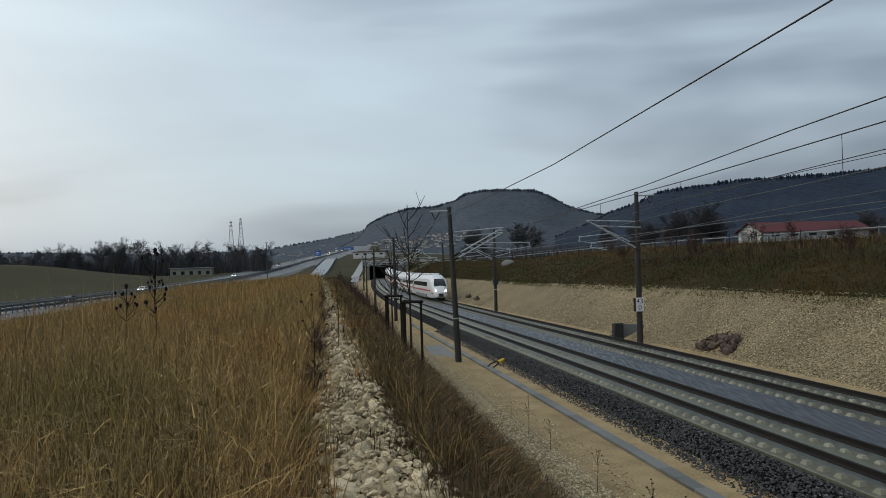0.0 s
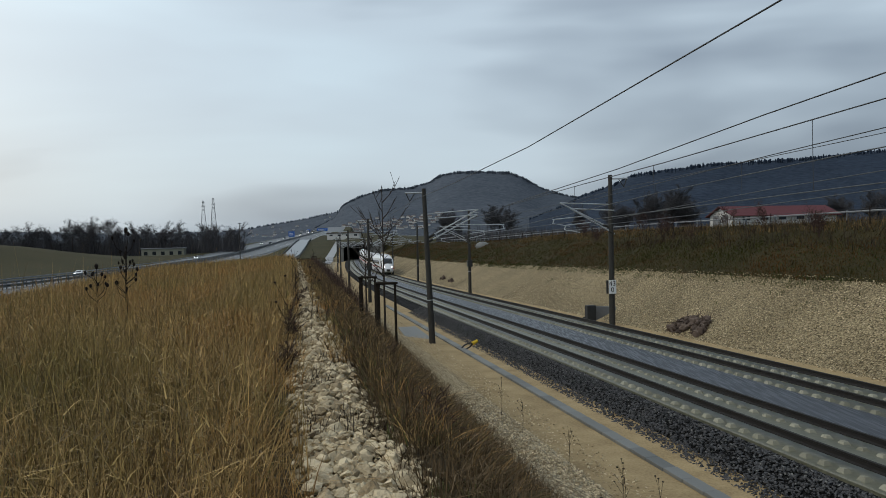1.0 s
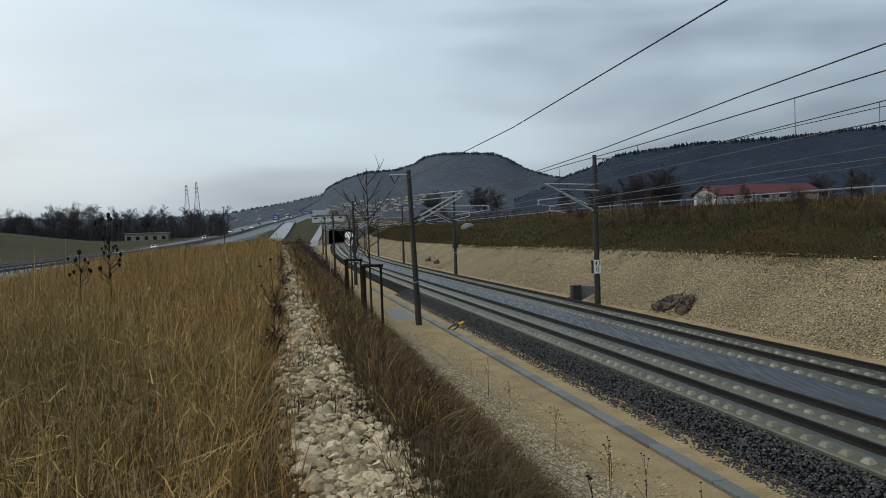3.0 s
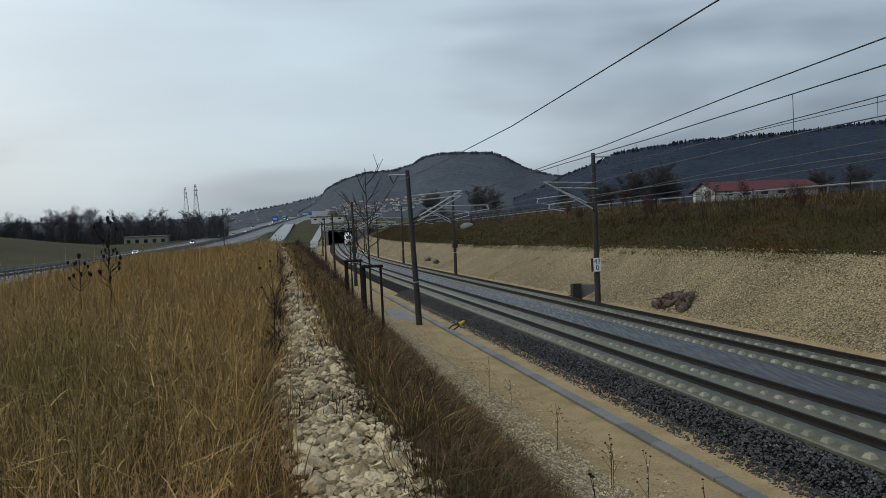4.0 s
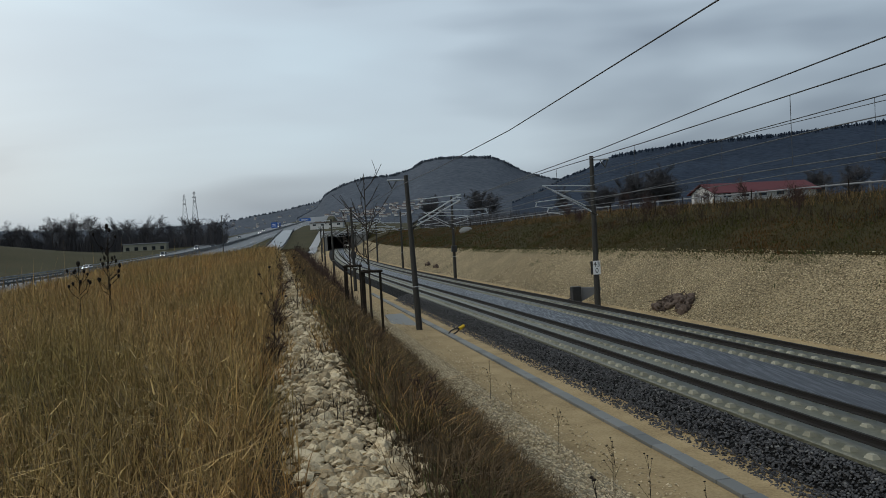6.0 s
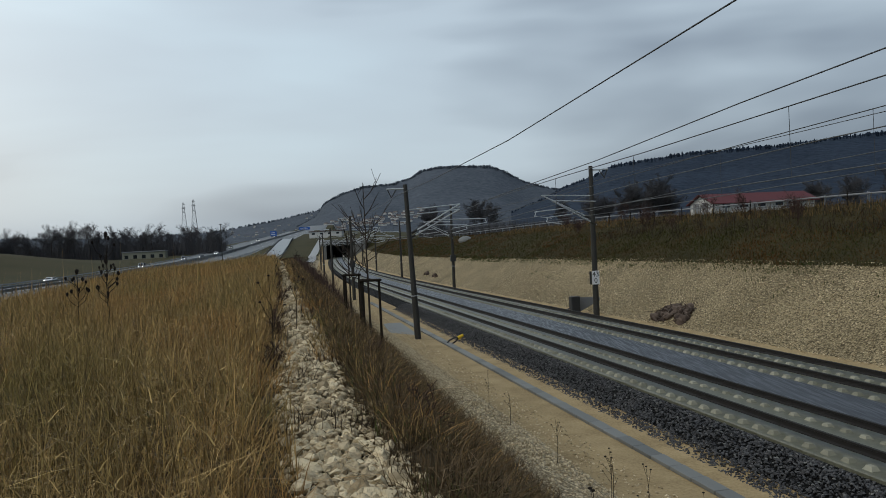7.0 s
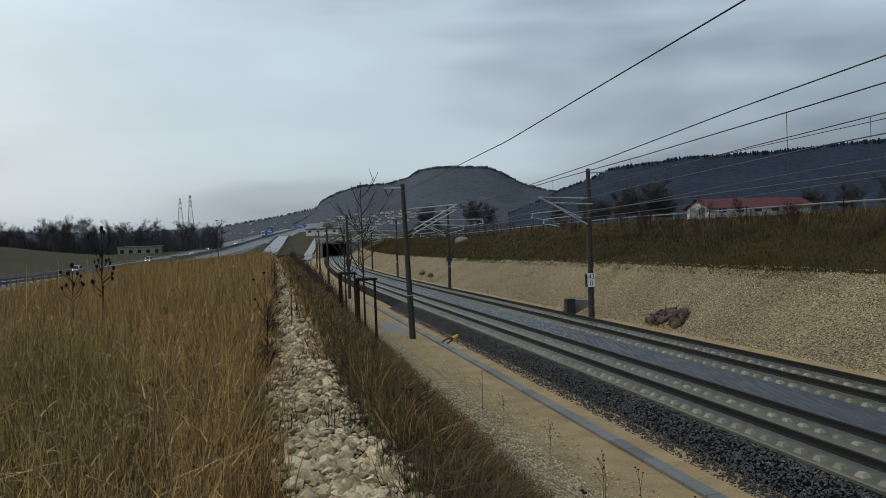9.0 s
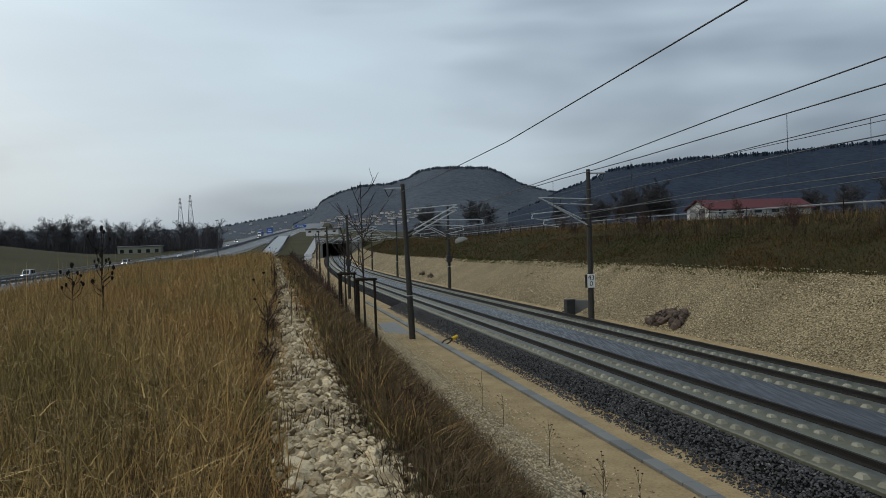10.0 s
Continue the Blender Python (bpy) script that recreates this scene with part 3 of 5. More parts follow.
def loft(rings):
    """rings: lists of (x, y, z) with equal counts."""
    bm = bmesh.new()
    rows = [[bm.verts.new(p) for p in r] for r in rings]
    n = len(rows[0])
    for a, b in zip(rows, rows[1:]):
        for k in range(n):
            bm.faces.new((a[k], a[(k + 1) % n], b[(k + 1) % n], b[k]))
    bm.faces.new(rows[0][::-1])
    bm.faces.new(rows[-1])
    bmesh.ops.recalc_face_normals(bm, faces=bm.faces)
    return bm


def section(y, w, z0, z1, top=0.55):
    h = z1 - z0
    return [(-w * 0.86, y, z0), (w * 0.86, y, z0), (w, y, z0 + 0.25 * h), (w, y, z0 + 0.55 * h), (w * 0.93, y, z0 + 0.80 * h), (w * top, y, z1 - 0.03 * h), (0, y, z1),
            (-w * top, y, z1 - 0.03 * h), (-w * 0.93, y, z0 + 0.80 * h), (-w, y, z0 + 0.55 * h), (-w, y, z0 + 0.25 * h)]


def wheelset(parent, y):
    b = tube((-0.78, y, 0.46), (-0.64, y, 0.46), 0.46, n=14)
    add_tube(b, (0.64, y, 0.46), (0.78, y, 0.46), 0.46, n=14)
    add_tube(b, (-0.7, y, 0.46), (0.7, y, 0.46), 0.09)
    part("wheelset", b, M_DARK, parent)


def build_car(end):
    """One car; its near end at y = 0, the rest ahead of it."""
    c = thing("train_car", "white high-speed train end car with red stripe and lit headlamps" if end else "white high-speed train coach with red stripe", "train", "train cars")
    if end:
        rings = [section(0.0, 0.55, 0.55, 1.15), section(0.35, 0.95, 0.38, 1.55), section(1.2, 1.2, 0.3, 2.3), section(2.4, 1.34, 0.3, 3.25), section(3.8, 1.42, 0.3, 3.72), section(5.6, 1.43, 0.3, 3.9), section(CAR - 0.3, 1.43, 0.3, 3.9)]
    else:
        rings = [section(0.3, 1.43, 0.3, 3.9), section(CAR - 0.3, 1.43, 0.3, 3.9)]
    part("body", loft(rings), M_WHITE, c, smooth=False)
    y0 = 6.2 if end else 1.2
    for x in (-1, 1):
        part("window_band", box(min(x * 1.38, x * 1.445), max(x * 1.38, x * 1.445), y0, CAR - 1.2, 2.02, 2.72, 0.02), M_GLASS, c, "dark tinted window band")
        part("stripe", box(min(x * 1.38, x * 1.448), max(x * 1.38, x * 1.448), 2.6 if end else 0.35, CAR - 0.35, 1.30, 1.52), M_RED, c, "red painted stripe")
        part("skirt", box(min(x * 1.2, x * 1.40), max(x * 1.2, x * 1.40), 7.5 if end else 4.5, CAR - 4.5, 0.2, 0.75, 0.03), M_GREYP, c)
    for k in range(3):
        part("roof_unit", box(-0.85, 0.85, 8 + 6.5 * k, 12.2 + 6.5 * k, 3.84, 4.05, 0.05), M_WHITE, c)
    part("underframe", box(-1.15, 1.15, 1.8, CAR - 0.8, 0.35, 0.95, 0.05), M_DARK, c)
    for y in (3.4, 5.9, CAR - 5.9, CAR - 3.4):
        wheelset(c, y)
    if end:
        bm = bmesh.new()
        q = [[bm.verts.new((x * w, y - 0.12, z + 0.06)) for x in (-1, -0.4, 0.4, 1)] for y, z, w in ((1.15, 2.08, 0.92), (1.8, 2.74, 0.86), (2.4, 3.16, 0.74))]
        for a, b in zip(q, q[1:]):
            for k in range(3):
                bm.faces.new((a[k], a[k + 1], b[k + 1], b[k]))
        r = bmesh.ops.extrude_face_region(bm, geom=bm.faces[:])
        bmesh.ops.translate(bm, verts=[g for g in r["geom"] if isinstance(g, bmesh.types.BMVert)], vec=(0, 0.25, -0.12))
        part("windscreen", bm, M_GLASS, c, "dark sloping windscreen")
        for x in (-1, 1):
            part("headlamp", tube((x * 0.78, 0.26, 1.45), (x * 0.72, 0.9, 1.5), 0.10, 0.10, 10), M_LAMP, c, "bright white headlamp")
            part("cheek_stripe", box(min(x * 0.6, x * 1.32), max(x * 0.6, x * 1.32), 0.75, 2.2, 1.0, 1.14), M_RED, c)
        part("coupler_cover", box(-0.35, 0.35, -0.08, 0.3, 0.55, 1.0, 0.06), M_DARK, c)
    else:
        part("gangway", box(-0.9, 0.9, -0.3, 0.4, 0.7, 3.6, 0.04), M_DARK, c)
    return c


end_car = build_car(True)
coach = build_car(False)
coaches = [coach] + [copy_thing(coach, Matrix.Identity(4)) for _ in range(6)]


# ---- distant land ----
def ridge(name, keys, dist, foot, slope_len, material, label, seed, bumps=1.5, step=10.0):
    """A wooded ridge; keys: bearing as x over y, and height over the eye as z over y."""
    a0, a1 = keys[0][0], keys[-1][0]
    cols = int((a1 - a0) * dist / step)
    rows = 16
    verts, faces = [], []
    for i in range(cols + 1):
        a = a0 + (a1 - a0) * i / cols
        h = lerp(a, keys) * dist + EYE[2]
        for j in range(rows + 3):
            u = min(j / rows, 1.0)
            y = dist - slope_len * (1 - u) + (max(0, j - rows)) * 60
            x = a * y
            z = foot + (h - foot) * (u ** 1.25) - max(0, j - rows) * 35
            w = noise.fractal(Vector((x * 0.006, y * 0.006, seed)), 1.0, 2.0, 3)
            z += w * bumps * (1 if u < 0.98 else 0.25) + (random.random() - 0.5) * 3.0 * min(1, u * 3)
            verts.append((x, y, z))
    n = rows + 3
    for i in range(cols):
        for j in range(n - 1):
            b = i * n + j
            faces.append((b, b + n, b + n + 1, b + 1))
    o = obj(name, verts, faces, material, smooth=True)
    return tagged(o, label, "hill", kind="structure")


def bearing(px):
    return (px - 784) / 1414.0


def high(px, py):
    return (415.0 - 0.0321 * (px - 784) - py) / 1414.0


def keys_of(pairs):
    return [(bearing(a), high(a, b)) for a, b in pairs]


HILL = keys_of([(520, 398), (556, 380), (570, 358), (600, 342), (640, 330), (690, 326), (725, 316), (745, 303), (775, 297), (820, 296), (866, 297), (890, 306), (925, 325), (960, 335), (1000, 343), (1060, 350), (1150, 372)])
LOW = keys_of([(-700, 420), (-300, 412), (0, 412), (200, 414), (380, 405), (430, 396), (500, 384), (560, 370), (600, 362), (680, 360), (760, 370)])
RIDGE = keys_of([(x_, y_ + 5) for x_, y_ in [(900, 375), (960, 350), (1000, 330), (1050, 312), (1076, 297), (1110, 291), (1160, 284), (1210, 276), (1270, 272), (1330, 268), (1380, 264), (1440, 258), (1500, 250), (1568, 244), (1650, 235), (1800, 225), (2000, 220), (2300, 230)]])
ridge("wooded_hill", HILL, 1700, 6, 600, M_HAZED_WOODS_FAR, "dark wooded hill with blue-grey haze in its colour, under low cloud", 2.0)
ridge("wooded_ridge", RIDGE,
      1300, 6, 500, M_HAZED_WOODS, "dark wooded valley ridge", 7.0)
ridge("low_ridge", LOW, 2600, 4, 700, M_HAZED_WOODS_FAR, "low far ridge with scattered woods and houses", 11.0, 1.5, 16.0)


def build_house():
    h = thing("house", "small far white house with a dark pitched roof", "house", "village houses")
    part("wall", box(-5, 5, -4, 4, -3, 5), M_PLASTER, h)
    v = [(-5.4, -4.6, 4.8), (5.4, -4.6, 4.8), (5.4, 4.6, 4.8), (-5.4, 4.6, 4.8), (-5.4, 0, 8.6), (5.4, 0, 8.6)]
    obj("roof", v, [(0, 1, 5, 4), (2, 3, 4, 5), (0, 4, 3), (1, 2, 5), (0, 3, 2, 1)], M_TILE, h)
    for x in (-2.8, 0.4, 3.2):
        part("window", box(x - 0.7, x + 0.7, -4.06, -3.98, 1.2, 2.8), M_GLASS, h)
    return h


rngv = random.Random(21)
house = build_house()
first = True
for k in range(115):
    near = k < 85
    a = bearing(rngv.uniform(560, 745) if near else rngv.uniform(400, 575))
    dist, length, keys = (1700, 600, HILL) if near else (2600, 700, LOW)
    u = rngv.uniform(0.2, 0.42) if near else rngv.uniform(0.35, 0.9)
    d = dist - length * (1 - u)
    foot = 6 if near else 4
    z = foot + (lerp(a, keys) * dist + EYE[2] - foot) * u ** 1.25
    m = pose(a * d, d, z + 1.4, 0, 0, rngv.uniform(-40, 40))
    if first:
        house.matrix_basis = m
        house.scale = (0.62, 0.5, 0.34)
        first = False
    else:
        house_copy = copy_thing(house, m)
        house_copy.scale = (0.62, 0.5, 0.34)

# ---- motorway ----
def ribbon(pts_left, pts_right):
    n = len(pts_left)
    return list(pts_left) + list(pts_right), [(i, n + i, n + i + 1, i + 1) for i in range(n - 1)]


MY = list(range(-60, 300, 20)) + list(range(300, 620, 10)) + list(range(620, 900, 40))


def build_barrier(off, y0, y1, label, beams=((0.52, 0.30),), tall=0.8, paint=None):
    b = thing("guard_rail", label, "barrier", "motorway barriers")
    ys = [y for y in range(y0, y1, 6)]
    for dz, h in beams:
        prof = ((-0.03, dz), (0.05, dz + 0.06), (-0.02, dz + h / 2), (0.05, dz + h - 0.06), (-0.03, dz + h), (-0.08, dz + h / 2))
        verts, faces = [], []
        for y in ys:
            verts += [motor(y, off - u, w) for u, w in prof]
        n = len(prof)
        for i in range(len(ys) - 1):
            for k in range(n):
                a, c = i * n + k, i * n + (k + 1) % n
                faces.append((a, c, c + n, a + n))
        obj("beam", verts, faces, paint or M_STEEL, b)
    me = bpy.data.meshes.new("post")
    bm = box(-0.09, 0.09, -0.08, 0.08, -0.3, tall)
    bm.to_mesh(me)
    bm.free()
    me.materials.append(paint or M_STEEL)
    for y in range(y0, min(y1, y0 + 420), 4):
        o = new("post", me)
        o.parent = b
        o.matrix_basis = Matrix.Translation(motor(y, off + 0.12))
    return b


M_DARK_STEEL = mat("dark_coated_steel", (0.020, 0.027, 0.030), (0.055, 0.068, 0.074), 1.0, 0.5, 0.05)
build_barrier(-0.6, 60, 560, "galvanised steel guard rail along the near motorway edge", ((0.46, 0.34),))
build_barrier(13.0, 60, 900, "tall dark double-rail steel barrier on the motorway median", ((0.42, 0.46), (1.12, 0.40)), 1.5, M_DARK_STEEL)
build_barrier(14.2, 60, 900, "tall dark double-rail steel barrier on the motorway median", ((0.42, 0.46), (1.12, 0.40)), 1.5, M_DARK_STEEL)


# slip road that leaves the motorway and drops behind the bank
RAMP = [(250, -59, -74, -2.75), (300, -66, -77, -2.5), (350, -72.8, -80.2, -1.45), (415, -83, -90.5, 1.7), (480, -94, -101, 4.6), (540, -104, -111, 6.4)]


def ramp_at(y, k, dz):
    """A point at y on the slip road; k 0 at its right edge, 1 at its left."""
    a, b = lerp(y, [(q[0], q[1]) for q in RAMP]), lerp(y, [(q[0], q[2]) for q in RAMP])
    return Vector((a + (b - a) * k, y, lerp(y, [(q[0], q[3]) for q in RAMP]) + dz))


def build_ramp():
    ys = list(range(250, 541, 10))
    verts, faces = [], []
    for y in ys:
        verts += [ramp_at(y, -0.12, -1.2), ramp_at(y, 0, 0.12), ramp_at(y, 1, 0.12), ramp_at(y, 1.12, -1.2)]
    for i in range(len(ys) - 1):
        for k in range(3):
            a = i * 4 + k
            faces.append((a, a + 4, a + 5, a + 1))
    tagged(obj("slip_road", verts, faces, M_WETROAD), "wet pale grey slip road beside the motorway", "road", kind="structure")
    for k in (-0.06, 1.06):
        b = thing("guard_rail", "dark steel guard rail along the slip road", "barrier", "motorway barriers")
        verts, faces = [], []
        for y in ys:
            verts += [ramp_at(y, k, dz) + Vector((dx, 0, 0)) for dx, dz in ((-0.06, 0.5), (0.06, 0.5), (0.06, 0.95), (-0.06, 0.95))]
        for i in range(len(ys) - 1):
            for j in range(4):
                a, c = i * 4 + j, i * 4 + (j + 1) % 4
                faces.append((a, c, c + 4, a + 4))
        obj("beam", verts, faces, M_DARK_STEEL, b)
        me = bpy.data.meshes.new("post")
        bm = box(-0.08, 0.08, -0.08, 0.08, -0.6, 0.95)
        bm.to_mesh(me)
        bm.free()
        me.materials.append(M_DARK_STEEL)
        for y in range(252, 540, 6):
            o = new("post", me)
            o.parent = b
            o.matrix_basis = Matrix.Translation(ramp_at(y, k, 0.1))


M_WETROAD = mat("wet_pale_asphalt", (0.085, 0.09, 0.095), (0.15, 0.155, 0.16), 0.2, 0.32, 0.1, fine=20, depth=0.004)
build_ramp()
build_barrier(28.5, 60, 760, "galvanised steel guard rail along the far motorway edge")
for off in (0.5, 5.6, 11.2, 15.8, 21.0, 26.6):
    v, f = ribbon([motor(y, off + 0.08, 0.03) for y in MY], [motor(y, off - 0.08, 0.03) for y in MY])
    tagged(obj("lane_line", v, f, M_WHITE), "white painted lane line on wet asphalt", "marking", "lane lines", "structure")


def build_car_body(paint, label, van=False):
    c = thing("car", label, "car", "motorway cars")
    h = 1.95 if van else 1.45
    prof = [(-2.15, 0.35), (-2.2, 0.75), (-1.5 if not van else -1.9, 0.95), (-0.75 if not van else -1.3, h), (1.2 if not van else 2.0, h), (2.0 if not van else 2.2, 1.0), (2.2, 0.8), (2.15, 0.35)]
    bm = bmesh.new()
    rows = [[bm.verts.new((x * (1 if z < 1.0 else 0.84), y, z)) for y, z in prof] for x in (-0.88, 0.88)]
    for k in range(len(prof)):
        k2 = (k + 1) % len(prof)
        bm.faces.new((rows[0][k], rows[0][k2], rows[1][k2], rows[1][k]))
    bm.faces.new(rows[0][::-1])
    bm.faces.new(rows[1])
    bmesh.ops.recalc_face_normals(bm, faces=bm.faces)
    part("body", bm, paint, c)
    part("windscreen", obj_free(-0.68, 0.68, -1.42 if not van else -1.82, -0.82 if not van else -1.36, 1.0, h - 0.08), M_GLASS, c, "dark windscreen")
    for x in (-1, 1):
        part("side_window", box(min(x * 0.7, x * 0.83), max(x * 0.7, x * 0.83), -0.7, 1.3, 1.03, h - 0.12), M_GLASS, c)
        part("headlamp", box(x * 0.66 - 0.14, x * 0.66 + 0.14, -2.26, -2.12, 0.62, 0.78), M_LAMP, c, "lit headlamp")
        for y in (-1.35, 1.35):
            part("wheel", tube((x * 0.72, y, 0.32), (x * 0.9, y, 0.32), 0.32, n=12), M_DARK, c)
    return c


def obj_free(x0, x1, y0, y1, z0, z1):
    """A leaning pane between (y0, z0) and (y1, z1)."""
    bm = bmesh.new()
    v = [bm.verts.new(p) for p in ((x0, y0 - 0.05, z0), (x1, y0 - 0.05, z0), (x1 * 0.85, y1 - 0.05, z1), (x0 * 0.85, y1 - 0.05, z1),
                                   (x0, y0 + 0.1, z0), (x1, y0 + 0.1, z0), (x1 * 0.85, y1 + 0.1, z1), (x0 * 0.85, y1 + 0.1, z1))]
    for f in ((0, 1, 2, 3), (4, 7, 6, 5), (0, 4, 5, 1), (3, 2, 6, 7), (0, 3, 7, 4), (1, 5, 6, 2)):
        bm.faces.new([v[k] for k in f])
    return bm


M_CAR_DARK = mat("dark_car_paint", (0.03, 0.035, 0.045), (0.05, 0.055, 0.07), 1, 0.25, 0.0)
M_CAR_SILVER = mat("silver_car_paint", (0.35, 0.37, 0.39), (0.45, 0.47, 0.49), 1, 0.25, 0.0, metal=0.3)
white_car = build_car_body(M_WHITE, "white estate car with lit headlamps on the motorway")
silver_car = build_car_body(M_CAR_SILVER, "silver van with lit headlamps on the motorway", True)
dark_car = build_car_body(M_CAR_DARK, "dark car with lit headlamps on the motorway")
# (car, y at time, time, metres a second, metres left of the edge)
TRAFFIC = [(white_car, 212, 0.6, 25, 23.5), (copy_thing(white_car, Matrix.Identity(4)), 264, 4.2, 24.4, 23.5), (silver_car, 270, 7.3, 31, 23.5),
           (copy_thing(silver_car, Matrix.Identity(4)), 265, 10.0, 30, 23.5), (dark_car, 166, 0.0, 25, 18.5), (copy_thing(dark_car, Matrix.Identity(4)), 345, 8.0, 28, 18.5),
           (copy_thing(white_car, Matrix.Identity(4)), 330, 10.0, 28, 18.5), (copy_thing(dark_car, Matrix.Identity(4)), 400, 10.0, 28, 23.5),
           (copy_thing(white_car, Matrix.Identity(4)), 460, 10.0, 28, 18.5), (copy_thing(silver_car, Matrix.Identity(4)), 520, 10.0, 28, 23.5),
           (copy_thing(dark_car, Matrix.Identity(4)), 590, 10.0, 28, 18.5)]


def build_truck():
    c = thing("truck", "white articulated truck with a blue tarpaulin trailer", "truck")
    part("cab", box(-1.2, 1.2, -8.2, -6.0, 0.5, 3.6, 0.15), M_WHITE, c)
    part("windscreen", box(-1.05, 1.05, -8.26, -8.15, 1.9, 2.9), M_GLASS, c)
    part("trailer", box(-1.25, 1.25, -5.6, 8.0, 1.0, 4.0, 0.05), M_BLUE, c, "blue tarpaulin trailer")
    part("chassis", box(-1.0, 1.0, -8.0, 8.0, 0.6, 1.0), M_DARK, c)
    for x in (-1, 1):
        part("headlamp", box(x * 0.9 - 0.15, x * 0.9 + 0.15, -8.28, -8.12, 0.8, 1.0), M_LAMP, c, "lit headlamp")
        for y in (-7, -3.5, 4, 5.4, 6.8):
            part("wheel", tube((x * 0.85, y, 0.5), (x * 1.2, y, 0.5), 0.5, n=12), M_DARK, c)
    return c


truck = build_truck()
TRAFFIC.append((truck, 640, 10.0, 22, 23.5))


def build_sign(px, d, w, h, top, label):
    x, y = bearing(px) * d, d
    g = lerp(y, MOTOR_Z) - 0.5
    t = thing("road_sign", label, "sign", "motorway signs", at=pose(x, y, g))
    z = EYE[2] + top * d - g
    part("panel", box(-w / 2, w / 2, -0.08, 0.08, z - h, z, 0.02), M_BLUE, t, "blue sign panel")
    part("text_bar", box(-w * 0.36, w * 0.2, -0.1, -0.075, z - h * 0.4, z - h * 0.28), M_WHITE, t)
    part("text_bar", box(-w * 0.36, w * 0.3, -0.1, -0.075, z - h * 0.72, z - h * 0.6), M_WHITE, t)
    for k in (-0.35, 0.35):
        part("post", tube((w * k, 0.15, -1.0), (w * k, 0.15, z - 0.1), 0.12), M_STEEL, t)


build_sign(478, 600, 4.6, 4.0, high(480, 405), "blue motorway direction sign on steel posts")
build_sign(533, 900, 12.5, 3.0, high(533, 399), "wide blue motorway gantry sign")


def build_lamp_pole(px, d, py0):
    x = bearing(px) * d
    g = -1.9
    t = thing("lamp_post", "slim dark roadside pole", "pole", at=pose(x, d, g))
    part("pole", tube((0, 0, -0.5), (0, 0, EYE[2] + high(px, py0) * d - g), 0.16, 0.1), M_MAST, t)
    part("head", box(-0.5, 0.5, -0.12, 0.12, EYE[2] + high(px, py0) * d - g - 0.2, EYE[2] + high(px, py0) * d - g), M_MAST, t)


build_lamp_pole(385, 260, 391)


# ---- pylons ----
def build_pylon(px, d, top_py, base_py):
    z0, z1 = EYE[2] + high(px, base_py) * d, EYE[2] + high(px, top_py) * d
    h = z1 - z0
    t = thing("pylon", "tall grey lattice power pylon far off", "pylon", "power pylons", at=pose(bearing(px) * d, d, z0, 0, 0, 20))
    w0, w1 = 5.0, 0.7

    def leg(k, u):
        w = w0 + (w1 - w0) * min(1, u ** 0.8)
        return Vector(((-w, w)[k in (1, 2)], (-w, w)[k in (2, 3)], h * u))
    for k in range(4):
        part("leg", tube(leg(k, 0), leg(k, 1), 0.26, 0.18, 4), M_GREYP, t)
    b = bmesh.new()
    n = 9
    for i in range(n):
        for k in range(4):
            add_tube(b, leg(k, i / n), leg((k + 1) % 4, (i + 1) / n), 0.10, n=3)
            add_tube(b, leg((k + 1) % 4, i / n), leg(k, (i + 1) / n), 0.10, n=3)
    part("bracing", b, M_GREYP, t)
    for u, w in ((0.72, 2.2), (0.84, 2.8), (0.95, 1.8)):
        b = tube((-w, 0, h * u), (w, 0, h * u), 0.28, n=4)
        add_tube(b, (-w, 0, h * u), (0, 0, h * (u + 0.045)), 0.2, n=4)
        add_tube(b, (w, 0, h * u), (0, 0, h * (u + 0.045)), 0.2, n=4)
        part("crossarm", b, M_GREYP, t)


build_pylon(321, 1150, 352, 416)
build_pylon(339, 1100, 347, 416)


# ---- bare trees ----
def grow(rg, height, levels, spread=0.6, kids=(3, 5), base_r=None):
    """Segments (a, b, ra, rb, level) of a leafless tree."""
    segs = []

    def limb(p, d, length, r, level):
        n = 3
        for i in range(n):
            q = p + d * (length / n)
            segs.append((p.copy(), q.copy(), r * (1 - 0.22 * i), r * (1 - 0.22 * (i + 1)), level))
            if level < levels and (level > 0 or i > 0):
                for _ in range(rg.randint(*kids) if level > 0 else rg.randint(kids[0], kids[1] + 1)):
                    side = Vector((rg.gauss(0, 1), rg.gauss(0, 1), rg.gauss(0.25, 0.5)))
                    side = (d * rg.uniform(0.5, 1.0) + side.normalized() * spread * rg.uniform(0.8, 1.5)).normalized()
                    limb(p.lerp(q, rg.random()), side, length * rg.uniform(0.38, 0.62), r * 0.42, level + 1)
            p = q
            d = (d + Vector((rg.gauss(0, 0.12), rg.gauss(0, 0.12), rg.gauss(0.04, 0.06)))).normalized()
    limb(Vector((0, 0, 0)), Vector((0, 0, 1)), height * 0.8, base_r or height * 0.018, 0)
    return segs


def limbs_mesh(segs, min_r, sides=3):
    verts, faces = [], []
    ring = [(math.cos(k * math.tau / sides), math.sin(k * math.tau / sides)) for k in range(sides)]
    for a, b, ra, rb, _ in segs:
        d = (b - a).normalized()
        u = d.orthogonal().normalized()
        v = d.cross(u)
        o = len(verts)
        for p, r in ((a, max(ra, min_r)), (b, max(rb, min_r))):
            verts += [p + (u * c + v * s_) * r for c, s_ in ring]
        faces += [(o + k, o + (k + 1) % sides, o + sides + (k + 1) % sides, o + sides + k) for k in range(sides)]
    return verts, faces


